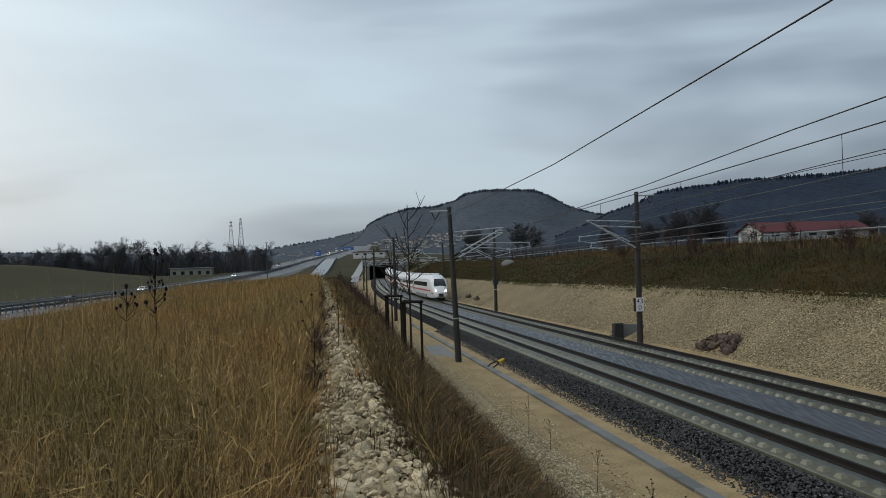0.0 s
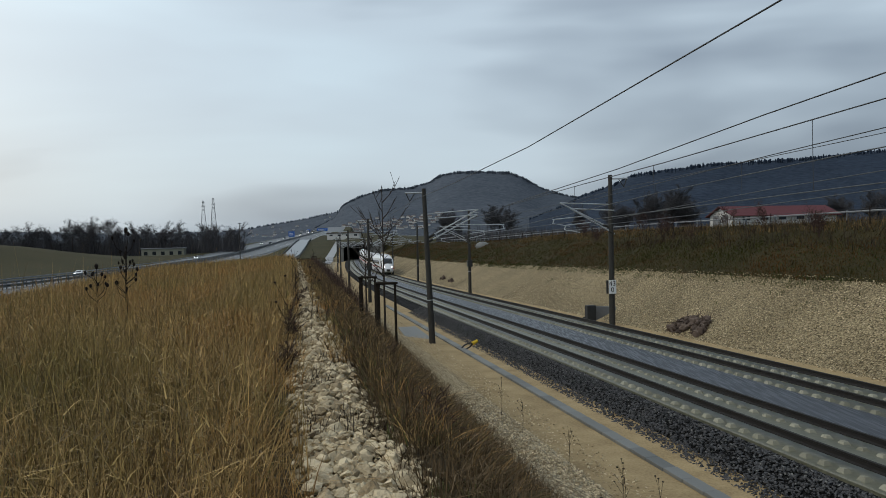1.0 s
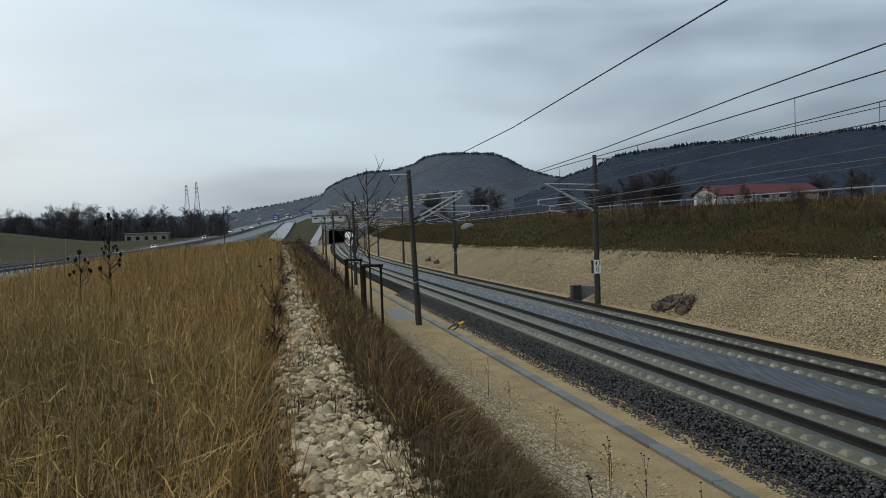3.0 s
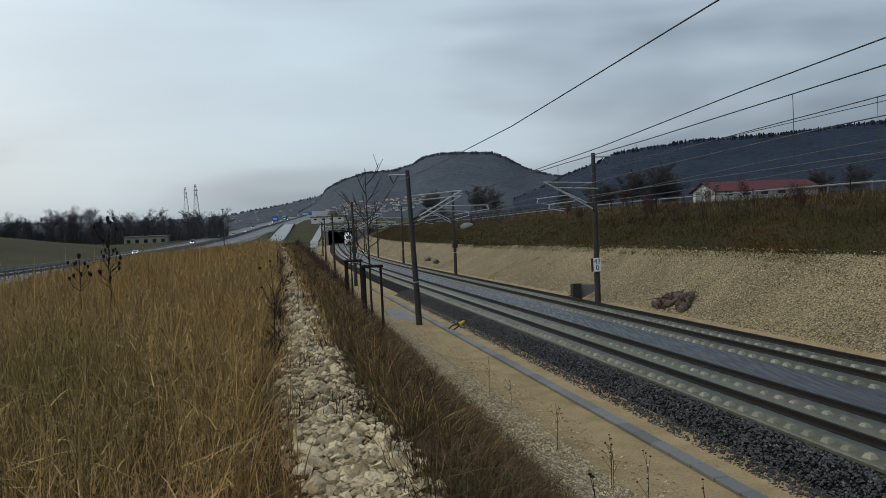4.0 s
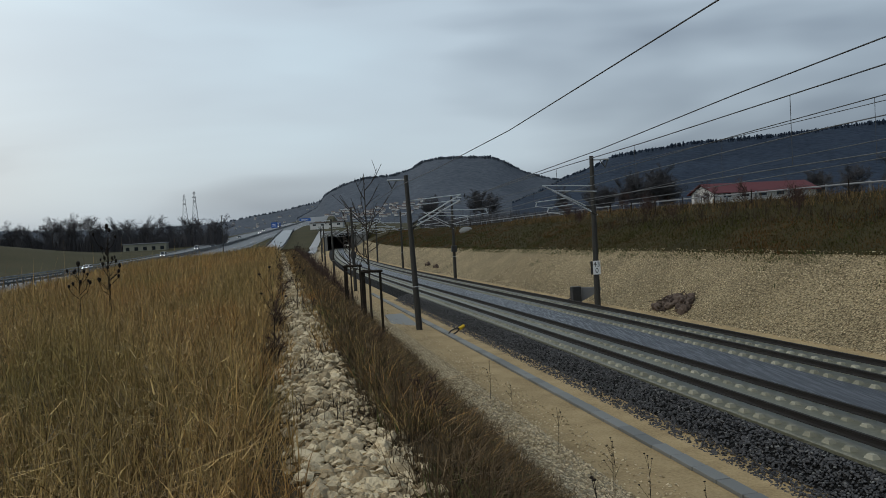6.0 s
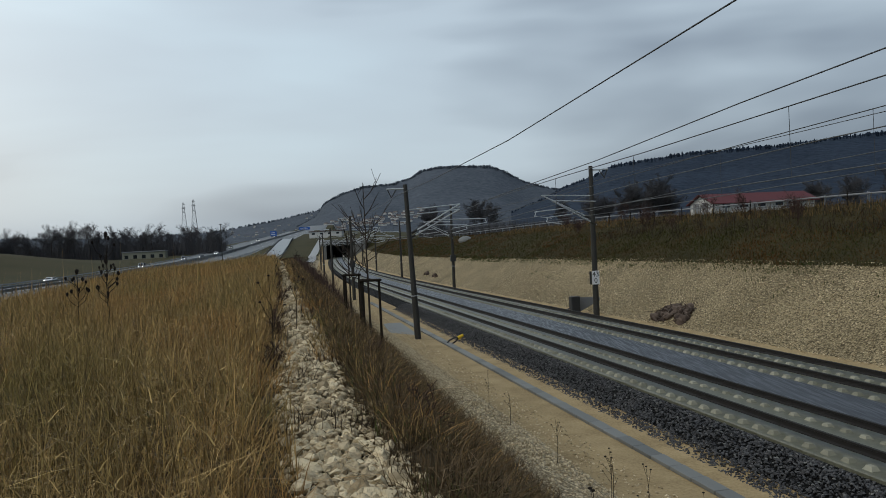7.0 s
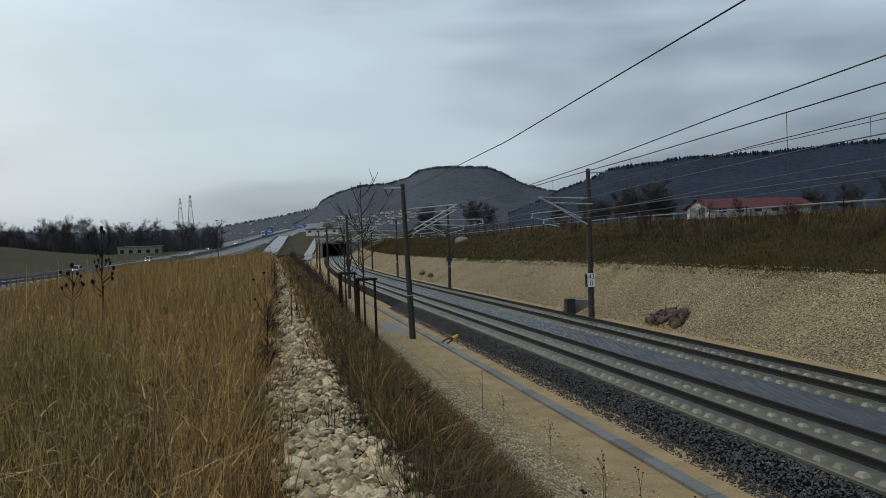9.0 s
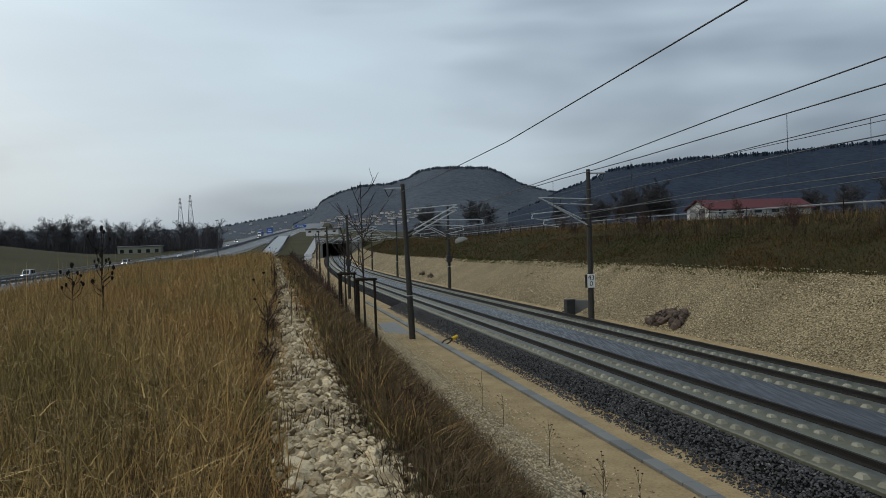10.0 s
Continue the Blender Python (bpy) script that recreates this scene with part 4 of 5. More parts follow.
def build_tree(seed, height, levels, min_r, label, group, kids=(3, 5), spread=0.6, base_r=None, material=None):
    segs = grow(random.Random(seed), height, levels, spread, kids, base_r)
    t = thing("tree", label, "tree", group)
    obj("trunk", *limbs_mesh([g for g in segs if g[4] == 0], min_r, 6), material or M_BARK, t)
    obj("crown", *limbs_mesh([g for g in segs if g[4] > 0], min_r, 3), material or M_HAZED_TWIG, t)
    return t


def plant(kinds, spots):
    """Copies of the kinds of trees at (x, y, z, size)."""
    used = set()
    for i, (x, y, z, k) in enumerate(spots):
        proto = kinds[i % len(kinds)]
        m = pose(x, y, z, 0, 0, (i * 137) % 360)
        if proto.name not in used:
            used.add(proto.name)
            o = proto
            o.matrix_basis = m
        else:
            o = copy_thing(proto, m)
        o.scale = (k, k, k)


far_trees = [build_tree(40 + i, 16, 4, 0.018, "leafless dark winter tree in a far row", "far trees", (2, 4), 0.8) for i in range(4)]
spots = []
rt = random.Random(77)
for i in range(46):
    px = -330 + 715 * (i + rt.random()) / 46
    d = rt.uniform(428, 500)
    h = lerp(px, [(-330, 40), (0, 42), (60, 50), (110, 55), (150, 64), (180, 42), (240, 44), (300, 44), (385, 36)]) * rt.uniform(0.75, 1.0)
    spots.append((bearing(px) * d, d, -2.5, (EYE[2] + 2.5 + h * d / 1414) / 19.0))
plant(far_trees, spots)
right_trees = [build_tree(60 + i, 14, 4, 0.022, "leafless dark tree beyond the side road", "roadside trees", (2, 4), 0.75) for i in range(3)]
spots = []
for i in range(30):
    px = rt.choice((rt.uniform(1060, 1220), rt.uniform(950, 1220), rt.uniform(1420, 1700), rt.uniform(740, 860)))
    d = rt.uniform(230, 330)
    py = lerp(px, [(740, 372), (850, 350), (900, 340), (960, 358), (1060, 350), (1100, 335), (1160, 322), (1215, 345), (1420, 335), (1480, 325), (1568, 308), (1700, 300)]) + rt.uniform(0, 14)
    g = 4.4
    spots.append((bearing(px) * d, d, g - 0.4, max(2.0, (EYE[2] + high(px, py) * d - g)) / 15.5))
plant(right_trees, spots)


def blades(name, n, place, height, width, lean, material, label, category, bend=0.35, seed=1):
    """Many thin curved blades in one mesh. place(rg, n) gives x, y, z; height and width may be arrays by call."""
    rg = np.random.default_rng(seed)
    p, w_scale = place(rg, n)
    n = len(p)
    h = rg.uniform(*height, n) * np.clip(rg.normal(1, 0.12, n), 0.6, 1.35)
    w = rg.uniform(*width, n) * w_scale
    az, ln = rg.uniform(0, 2 * np.pi, n), np.abs(rg.normal(0, lean, n)) + 0.02
    dx, dy = np.cos(az), np.sin(az)
    fa = rg.uniform(0, 2 * np.pi, n)
    wx, wy = np.cos(fa) * w, np.sin(fa) * w
    v = np.zeros((n, 5, 3))
    for k, (u, ww) in enumerate(((0, 1), (0, -1), (0.55, 0.75), (0.55, -0.75), (1, 0))):
        off = h * (ln * u + bend * ln * u * u * 2)
        v[:, k, 0] = p[:, 0] + dx * off + wx * ww
        v[:, k, 1] = p[:, 1] + dy * off + wy * ww
        v[:, k, 2] = p[:, 2] - 0.04 + h * u / np.sqrt(1 + (ln * (1 + bend * u)) ** 2)
    base = (np.arange(n) * 5)[:, None]
    tris = np.concatenate([base + np.array(t) for t in ((0, 1, 3), (0, 3, 2), (2, 3, 4))], axis=1).reshape(-1, 3)
    me = bpy.data.meshes.new(name)
    me.vertices.add(n * 5)
    me.vertices.foreach_set("co", v.reshape(-1).astype(np.float32))
    me.loops.add(tris.size)
    me.loops.foreach_set("vertex_index", tris.reshape(-1).astype(np.int32))
    me.polygons.add(len(tris))
    me.polygons.foreach_set("loop_start", (np.arange(len(tris)) * 3).astype(np.int32))
    me.update(calc_edges=True)
    me.materials.append(material)
    return tagged(new(name, me), label, category, kind="stuff")


def strip_places(l0, l1, s0, s1, power=2.0, keep=None, clump=0.0, patch=0.9, wgrow=0.05):
    """Ground points in a strip along the line, thicker near the start."""
    def place(rg, n):
        s = s0 + (s1 - s0) * rg.random(n) ** power
        l = rg.uniform(l0, l1, n)
        if clump:
            s += rg.normal(0, clump, n)
        q = np.empty((n, 3))
        ok = np.ones(n, bool)
        for i in range(n):
            a = at(s[i], l[i])
            q[i] = (a.x, a.y, ground_z(s[i], l[i]))
            if patch < 1 and noise.noise(Vector((a.x * 0.9, a.y * 0.9, 5.0))) > patch:
                ok[i] = False
            if a.x * a.x + a.y * a.y < 1.6:
                ok[i] = False
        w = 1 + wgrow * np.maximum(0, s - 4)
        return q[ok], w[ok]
    return place


def lifted(place, lo, hi):
    """The same places, raised into the stand by lo to hi metres."""
    def raised(rg, n):
        q, w = place(rg, n)
        q[:, 2] += rg.uniform(lo, hi, len(q))
        return q, w
    return raised


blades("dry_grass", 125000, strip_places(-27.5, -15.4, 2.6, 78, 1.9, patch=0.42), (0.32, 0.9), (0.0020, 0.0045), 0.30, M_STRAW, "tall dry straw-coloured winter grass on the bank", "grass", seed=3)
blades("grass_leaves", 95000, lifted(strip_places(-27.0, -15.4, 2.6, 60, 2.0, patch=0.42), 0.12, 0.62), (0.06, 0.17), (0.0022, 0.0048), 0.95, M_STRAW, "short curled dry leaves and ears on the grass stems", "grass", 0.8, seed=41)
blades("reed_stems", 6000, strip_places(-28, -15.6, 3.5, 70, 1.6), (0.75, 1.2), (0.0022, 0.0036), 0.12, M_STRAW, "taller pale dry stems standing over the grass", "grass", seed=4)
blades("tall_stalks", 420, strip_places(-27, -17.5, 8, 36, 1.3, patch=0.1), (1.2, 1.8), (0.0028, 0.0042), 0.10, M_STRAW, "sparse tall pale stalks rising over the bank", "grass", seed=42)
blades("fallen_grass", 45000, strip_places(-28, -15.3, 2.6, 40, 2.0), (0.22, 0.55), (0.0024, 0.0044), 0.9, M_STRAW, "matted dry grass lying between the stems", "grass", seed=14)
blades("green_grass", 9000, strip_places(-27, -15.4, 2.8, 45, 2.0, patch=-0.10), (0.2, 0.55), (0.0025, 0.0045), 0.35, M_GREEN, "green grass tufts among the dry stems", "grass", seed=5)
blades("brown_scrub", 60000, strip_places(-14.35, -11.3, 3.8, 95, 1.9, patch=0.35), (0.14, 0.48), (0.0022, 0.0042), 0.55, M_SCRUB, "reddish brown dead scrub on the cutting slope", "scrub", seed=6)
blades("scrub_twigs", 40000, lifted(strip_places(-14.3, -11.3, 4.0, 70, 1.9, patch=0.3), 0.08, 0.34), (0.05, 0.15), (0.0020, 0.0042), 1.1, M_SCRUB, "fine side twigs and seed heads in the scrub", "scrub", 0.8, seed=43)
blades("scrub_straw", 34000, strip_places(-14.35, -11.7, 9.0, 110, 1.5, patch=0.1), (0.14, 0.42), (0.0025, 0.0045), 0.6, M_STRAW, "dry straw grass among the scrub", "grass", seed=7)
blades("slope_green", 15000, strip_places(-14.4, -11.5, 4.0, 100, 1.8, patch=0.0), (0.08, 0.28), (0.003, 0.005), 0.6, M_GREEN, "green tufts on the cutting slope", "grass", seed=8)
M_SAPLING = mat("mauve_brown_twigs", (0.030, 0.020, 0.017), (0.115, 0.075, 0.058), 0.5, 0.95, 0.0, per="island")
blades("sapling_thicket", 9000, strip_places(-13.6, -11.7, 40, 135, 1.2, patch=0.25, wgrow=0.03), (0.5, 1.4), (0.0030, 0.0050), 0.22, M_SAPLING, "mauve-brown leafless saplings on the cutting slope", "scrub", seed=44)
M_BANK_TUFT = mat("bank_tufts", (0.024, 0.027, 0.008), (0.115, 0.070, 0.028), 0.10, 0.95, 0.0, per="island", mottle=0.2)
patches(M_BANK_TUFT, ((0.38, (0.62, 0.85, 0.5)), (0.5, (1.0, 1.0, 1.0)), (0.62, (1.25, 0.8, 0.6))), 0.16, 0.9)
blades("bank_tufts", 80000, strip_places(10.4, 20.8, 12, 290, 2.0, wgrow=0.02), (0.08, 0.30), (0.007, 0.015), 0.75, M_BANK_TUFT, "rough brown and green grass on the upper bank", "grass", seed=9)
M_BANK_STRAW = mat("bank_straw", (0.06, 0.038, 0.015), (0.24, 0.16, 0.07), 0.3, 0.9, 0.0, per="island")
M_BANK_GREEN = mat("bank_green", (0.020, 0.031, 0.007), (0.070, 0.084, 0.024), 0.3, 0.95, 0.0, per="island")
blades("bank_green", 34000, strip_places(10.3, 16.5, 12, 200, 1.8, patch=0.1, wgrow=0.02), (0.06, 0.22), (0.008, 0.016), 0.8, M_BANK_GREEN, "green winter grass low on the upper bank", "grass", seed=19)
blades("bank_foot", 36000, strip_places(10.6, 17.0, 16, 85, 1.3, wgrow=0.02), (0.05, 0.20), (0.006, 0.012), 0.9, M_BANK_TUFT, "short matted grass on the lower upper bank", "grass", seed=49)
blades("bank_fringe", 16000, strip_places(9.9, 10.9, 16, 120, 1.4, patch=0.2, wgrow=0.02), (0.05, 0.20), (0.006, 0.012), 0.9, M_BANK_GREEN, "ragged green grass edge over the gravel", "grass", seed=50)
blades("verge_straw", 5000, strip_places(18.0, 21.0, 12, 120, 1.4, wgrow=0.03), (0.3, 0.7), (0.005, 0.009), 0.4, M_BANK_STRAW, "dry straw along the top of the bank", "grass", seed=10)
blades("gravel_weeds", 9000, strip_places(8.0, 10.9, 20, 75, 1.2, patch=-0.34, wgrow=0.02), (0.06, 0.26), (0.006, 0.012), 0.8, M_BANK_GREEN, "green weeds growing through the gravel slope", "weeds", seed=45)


def thicket(px0, px1, d0, d1, z):
    def place(rg, n):
        d = rg.uniform(d0, d1, n)
        px = rg.uniform(px0, px1, n)
        return np.stack([(px - 784) / 1414 * d, d, np.full(n, z)], axis=1), np.ones(n)
    return place


blades("far_thicket", 30000, thicket(-340, 392, 428, 510, -2.6), (4.0, 15.0), (0.05, 0.13), 0.18, M_HAZED_TWIG, "dark leafless thicket under the far trees", "thicket", seed=21)
blades("roadside_thicket", 9000, thicket(735, 1800, 240, 330, 4.0), (2.0, 5.0), (0.05, 0.12), 0.2, M_HAZED_TWIG, "dark leafless thicket beyond the side road", "thicket", seed=22)


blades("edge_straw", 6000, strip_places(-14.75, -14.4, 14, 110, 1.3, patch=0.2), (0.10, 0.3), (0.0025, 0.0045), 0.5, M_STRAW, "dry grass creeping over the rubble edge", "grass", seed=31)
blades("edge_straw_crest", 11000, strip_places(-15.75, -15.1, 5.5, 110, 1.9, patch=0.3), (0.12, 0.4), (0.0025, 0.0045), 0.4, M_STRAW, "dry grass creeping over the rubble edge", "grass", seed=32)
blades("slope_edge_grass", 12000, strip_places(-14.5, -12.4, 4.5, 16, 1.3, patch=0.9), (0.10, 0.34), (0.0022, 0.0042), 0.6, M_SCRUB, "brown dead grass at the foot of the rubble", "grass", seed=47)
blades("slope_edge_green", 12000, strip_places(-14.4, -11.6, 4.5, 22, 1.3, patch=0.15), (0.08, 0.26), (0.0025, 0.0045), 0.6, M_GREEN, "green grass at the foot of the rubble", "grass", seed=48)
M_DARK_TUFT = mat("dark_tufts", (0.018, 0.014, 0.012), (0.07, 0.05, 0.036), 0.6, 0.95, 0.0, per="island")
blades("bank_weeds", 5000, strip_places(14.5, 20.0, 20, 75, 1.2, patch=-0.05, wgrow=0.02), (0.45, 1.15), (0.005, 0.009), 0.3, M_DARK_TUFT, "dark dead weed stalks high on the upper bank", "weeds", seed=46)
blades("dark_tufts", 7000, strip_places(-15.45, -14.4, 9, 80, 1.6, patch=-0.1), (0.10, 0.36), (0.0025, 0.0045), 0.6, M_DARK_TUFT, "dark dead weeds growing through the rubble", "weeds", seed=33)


# ---- limestone rubble strip on the crest ----
def build_rubble():
    r = thing("rubble_strip", "strip of pale loose limestone rubble on the crest", "rubble", kind="structure")
    meshes = []
    for k in range(10):
        bm = stone_shape(random.Random(90 + k), 0.75)
        bmesh.ops.bevel(bm, geom=bm.edges[:], offset=0.035, segments=1, affect='EDGES')
        me = bpy.data.meshes.new("stone")
        bm.to_mesh(me)
        bm.free()
        me.materials.append(M_LIME)
        meshes.append(me)
    rg = random.Random(31)
    many = []
    def middle(s):
        return lerp(s, [(8, -14.68), (12, -14.85), (20, -14.95), (47, -15.12), (110, -15.3)])
    for i in range(17000):
        s = 5.2 + 105 * rg.random() ** 2.9
        half = lerp(s, [(9, 0.44), (14, 0.45), (25, 0.43), (110, 0.40)]) * (1 + 0.3 * noise.noise(Vector((s * 0.8, 4.0, 0.0))))
        l = middle(s) + rg.gauss(0, half * 0.62)
        if abs(l - middle(s)) > half * rg.uniform(0.8, 1.15):
            continue
        size = min(0.20, rg.lognormvariate(-2.62, 0.42))
        p = at(s, l)
        z = ground_z(s, l) + size * 0.16 + 0.02
        many.append((s, p, z, size))
    many.sort(key=lambda q: q[0])
    for i, (s, p, z, size) in enumerate(many):
        if i < 300:
            o = new("stone", meshes[rg.randrange(10)])
            o.parent = r
            o.matrix_basis = pose(p.x, p.y, z, rg.uniform(-22, 22), rg.uniform(-22, 22), rg.uniform(0, 360)) @ Matrix.Diagonal((size, size, size * rg.uniform(0.75, 1.1), 1))
    scatter_stones("rubble_stones", [((p.x, p.y, z), size) for s, p, z, size in many[300:]], M_LIME_STUFF, "pale loose limestone rubble along the crest", "rubble")
    chips = []
    for i in range(9000):
        s = 5.2 + 45 * rg.random() ** 2.4
        l = middle(s) + rg.gauss(0, 0.25)
        if abs(l - middle(s)) < lerp(s, [(9, 0.52), (50, 0.46)]):
            chips.append(((*at(s, l).xy, ground_z(s, l) + 0.012), rg.uniform(0.025, 0.075)))
    scatter_stones("rubble_chips", chips, M_LIME_STUFF, "small limestone chips between the rubble", "rubble")


build_rubble()
pale = []
for _ in range(30000):
    s = 8 + 75 * rng.random() ** 1.6
    l = rng.uniform(-11.6, -7.0)
    if rng.random() < min(1.0, 0.34 + 0.7 * max(0.0, -8.0 - l)):
        pale.append(((*at(s, l).xy, ground_z(s, l) + 0.012), rng.uniform(0.035, 0.10)))
scatter_stones("slope_gravel", pale, M_LIME_STUFF, "pale crushed limestone at the foot of the slope", "gravel")
grit = []
for _ in range(15000):
    s = 16 + 64 * rng.random() ** 1.4
    l = 5.0 + 5.9 * rng.random()
    grit.append(((*at(s, l).xy, ground_z(s, l) + 0.02), rng.uniform(0.045, 0.115)))
scatter_stones("cutting_gravel", grit, M_LIME_STUFF, "pale crushed limestone on the cutting slope", "gravel")


# ---- rock pile, cabinet, marker, sign ----
def build_rock_pile(s_mid=42.6, l_low=5.45, wide=1.6, rise=1.15, count=95, label="heap of reddish grey boulders at a drain outlet"):
    t = thing("rock_pile", label, "rocks", "rock piles")
    rg = random.Random(8)
    meshes = []
    for k in range(6):
        bm = stone_shape(random.Random(120 + k), 0.8)
        bmesh.ops.bevel(bm, geom=bm.edges[:], offset=0.05, segments=1, affect='EDGES')
        me = bpy.data.meshes.new("boulder")
        bm.to_mesh(me)
        bm.free()
        me.materials.append(M_ROCK)
        meshes.append(me)
    for i in range(count):
        a = rg.uniform(-1, 1)
        up = rg.uniform(0, 1) * (1 - a * a) ** 0.5
        l = l_low + rise * up
        s = s_mid - wide * a
        size = rg.uniform(0.38, 0.75)
        p = at(s, l)
        o = new("boulder", meshes[rg.randrange(6)])
        o.parent = t
        o.matrix_basis = pose(p.x, p.y, ground_z(s, l) + 0.12 + 0.12 * up, rg.uniform(-40, 40), rg.uniform(-40, 40), rg.uniform(0, 360)) @ Matrix.Diagonal((size, size, size, 1))


build_rock_pile()
build_rock_pile(112, 6.0, 1.5, 0.5, 14, "few dark stones lying on the gravel slope")
build_rock_pile(120, 6.2, 1.6, 0.6, 14, "few dark stones lying on the gravel slope")


def text_part(name, body, size, m, parent, at_m):
    cu = bpy.data.curves.new(name, 'FONT')
    cu.body = body
    cu.size = size
    cu.align_x = 'CENTER'
    cu.align_y = 'CENTER'
    cu.extrude = 0.004
    cu.materials.append(m)
    o = new(name, cu)
    o.parent = parent
    o.matrix_basis = at_m
    return o


def build_km_sign():
    p = at(49.5, RIGHT_MAST)
    z = cz(49.5) - 0.35
    d = Vector((p.x, p.y, 0)).normalized() * 0.24
    t = thing("kilometre_sign", "white kilometre plate with black numbers on a mast", "sign", at=pose(p.x - d.x + 0.05, p.y - d.y, z + 2.05, 0, 0, 8))
    part("plate", box(-0.24, 0.24, -0.012, 0.012, 0, 0.86, 0.008), M_WHITE, t)
    part("side_plate", box(-0.40, -0.26, -0.02, 0.02, 0.02, 0.84, 0.008), M_DARK, t)
    text_part("number", "43", 0.44, M_DARK, t, pose(0, -0.016, 0.63, 90, 0, 0))
    text_part("number", "0", 0.44, M_DARK, t, pose(0, -0.016, 0.24, 90, 0, 0))


build_km_sign()


def build_cabinet():
    p = at(51.5, 4.6)
    t = thing("track_cabinet", "dark grey trackside cabinet with a concrete wing wall", "cabinet", at=pose(p.x - 0.9, p.y, cz(51.5) - 0.3, 0, 0, 12))
    part("body", box(-0.3, 0.3, -0.25, 0.25, 0, 1.15, 0.02), M_DARK, t)
    part("door", box(-0.26, 0.26, -0.27, -0.245, 0.08, 1.08, 0.008), M_DARK, t)
    part("wing_wall", obj_wedge(), M_GREYP, t, "grey concrete wing wall")


def obj_wedge():
    bm = bmesh.new()
    v = [bm.verts.new((x, y, z)) for y in (0.3, 0.55) for x, z in ((0.3, 0.0), (1.9, 0.75), (1.9, 0.95), (0.3, 1.05))]
    for f in ((0, 1, 2, 3), (7, 6, 5, 4), (0, 4, 5, 1), (1, 5, 6, 2), (2, 6, 7, 3), (3, 7, 4, 0)):
        bm.faces.new([v[k] for k in f])
    return bm


build_cabinet()


def build_marker(s, l, z, group="cable markers"):
    p = at(s, l)
    t = thing("cable_marker", "yellow-capped cable loop beside the ballast", "marker", group, at=pose(p.x, p.y, z, 0, 0, 20))
    part("cap", tube((0, 0, 0.28), (0.32, 0.05, 0.42), 0.11, 0.09, 9), M_YELLOW, t, "yellow plastic cap")
    b = bmesh.new()
    pts = [(-0.7, 0.1, -0.05), (-0.5, 0.05, 0.2), (-0.2, 0, 0.33), (0.02, 0, 0.3), (-0.1, 0.1, 0.1), (-0.35, 0.2, -0.05)]
    for a, c in zip(pts, pts[1:]):
        add_tube(b, a, c, 0.045, n=6)
    part("cable", b, M_DARK, t)


build_marker(46.5, -5.4, cz(46.5) - 0.95)
build_marker(53.5, 4.3, cz(53.5) - 0.38)
pad = [at(s_, l_) for s_, l_ in ((48.5, -7.6), (48.5, -6.7), (60, -6.6), (60, -7.9), (54, -8.2))]
verts = [Vector((*q.xy, cz(53) - 0.97)) for q in pad] + [Vector((*q.xy, cz(53) - 1.3)) for q in pad]
tagged(obj("concrete_apron", verts, [(0, 1, 2, 3, 4)] + [(k, (k + 1) % 5, 5 + (k + 1) % 5, 5 + k) for k in range(5)], M_GUTTER), "pale wet concrete apron beside a mast", "concrete", kind="structure")


# ---- young staked trees ----
def build_staked(s, l, height, seed, tall=1.5):
    p = at(s, l)
    z = ground_z(s, l)
    rg = random.Random(seed)
    tree = thing("tree", "young leafless tree tied to dark stakes", "tree", "staked trees")
    part("trunk", tube((0, 0, -0.1), (0.04, 0, height), 0.042, 0.010, 7), M_BARK, tree)
    for k in range(17):
        u = rg.uniform(0.42, 0.95)
        a = k * 2.4 + rg.uniform(-0.4, 0.4)
        q = Vector((0.03 * u, 0, height * u))
        d = Vector((math.cos(a), math.sin(a), rg.uniform(0.6, 1.1))).normalized()
        length = height * rg.uniform(0.16, 0.3) * (1.25 - 0.5 * u)
        segs = []
        for j in range(3):
            e = q + d * length / 3
            segs.append((q.copy(), e.copy(), 0.016 - 0.003 * j, 0.013 - 0.003 * j, 1))
            if j:
                w = (d + Vector((rg.gauss(0, 0.5), rg.gauss(0, 0.5), rg.uniform(0, 0.5)))).normalized()
                segs.append((q.copy(), q + w * length * 0.45, 0.008, 0.005, 2))
            q = e
            d = (d + Vector((0, 0, 0.25))).normalized()
        obj("branch", *limbs_mesh(segs, 0.006, 4), M_BARK, tree)
    tree.matrix_basis = pose(p.x, p.y, z - 0.05, 0, 0, seed * 40)
    f = thing("stake_frame", "dark weathered timber tree stakes with cross rails", "stakes", "tree stakes", at=pose(p.x, p.y, z, 0, 0, 20))
    feet = ((-0.29, -0.2), (0.29, -0.22), (-0.1, 0.35))
    for x, y in feet:
        part("stake", tube((x, y, -0.5), (x * 0.96, y * 0.96, tall + 0.04), 0.042, 0.038, 9), M_STAKE, f)
    for (x, y), (u, v) in zip(feet, feet[1:] + feet[:1]):
        part("cross_rail", tube((x * 1.15, y * 1.15, tall), (u * 1.15, v * 1.15, tall), 0.038, n=7), M_STAKE, f)
    part("tie", tube((-0.1, 0.33, tall - 0.2), (0.0, 0.0, tall - 0.25), 0.012, n=5), M_DARK, f)


build_staked(27.1, -12.5, 5.0, 12, 1.95)
build_staked(32.0, -12.62, 3.4, 13, 1.8)
build_staked(107, -13.0, 2.6, 14, 1.9)


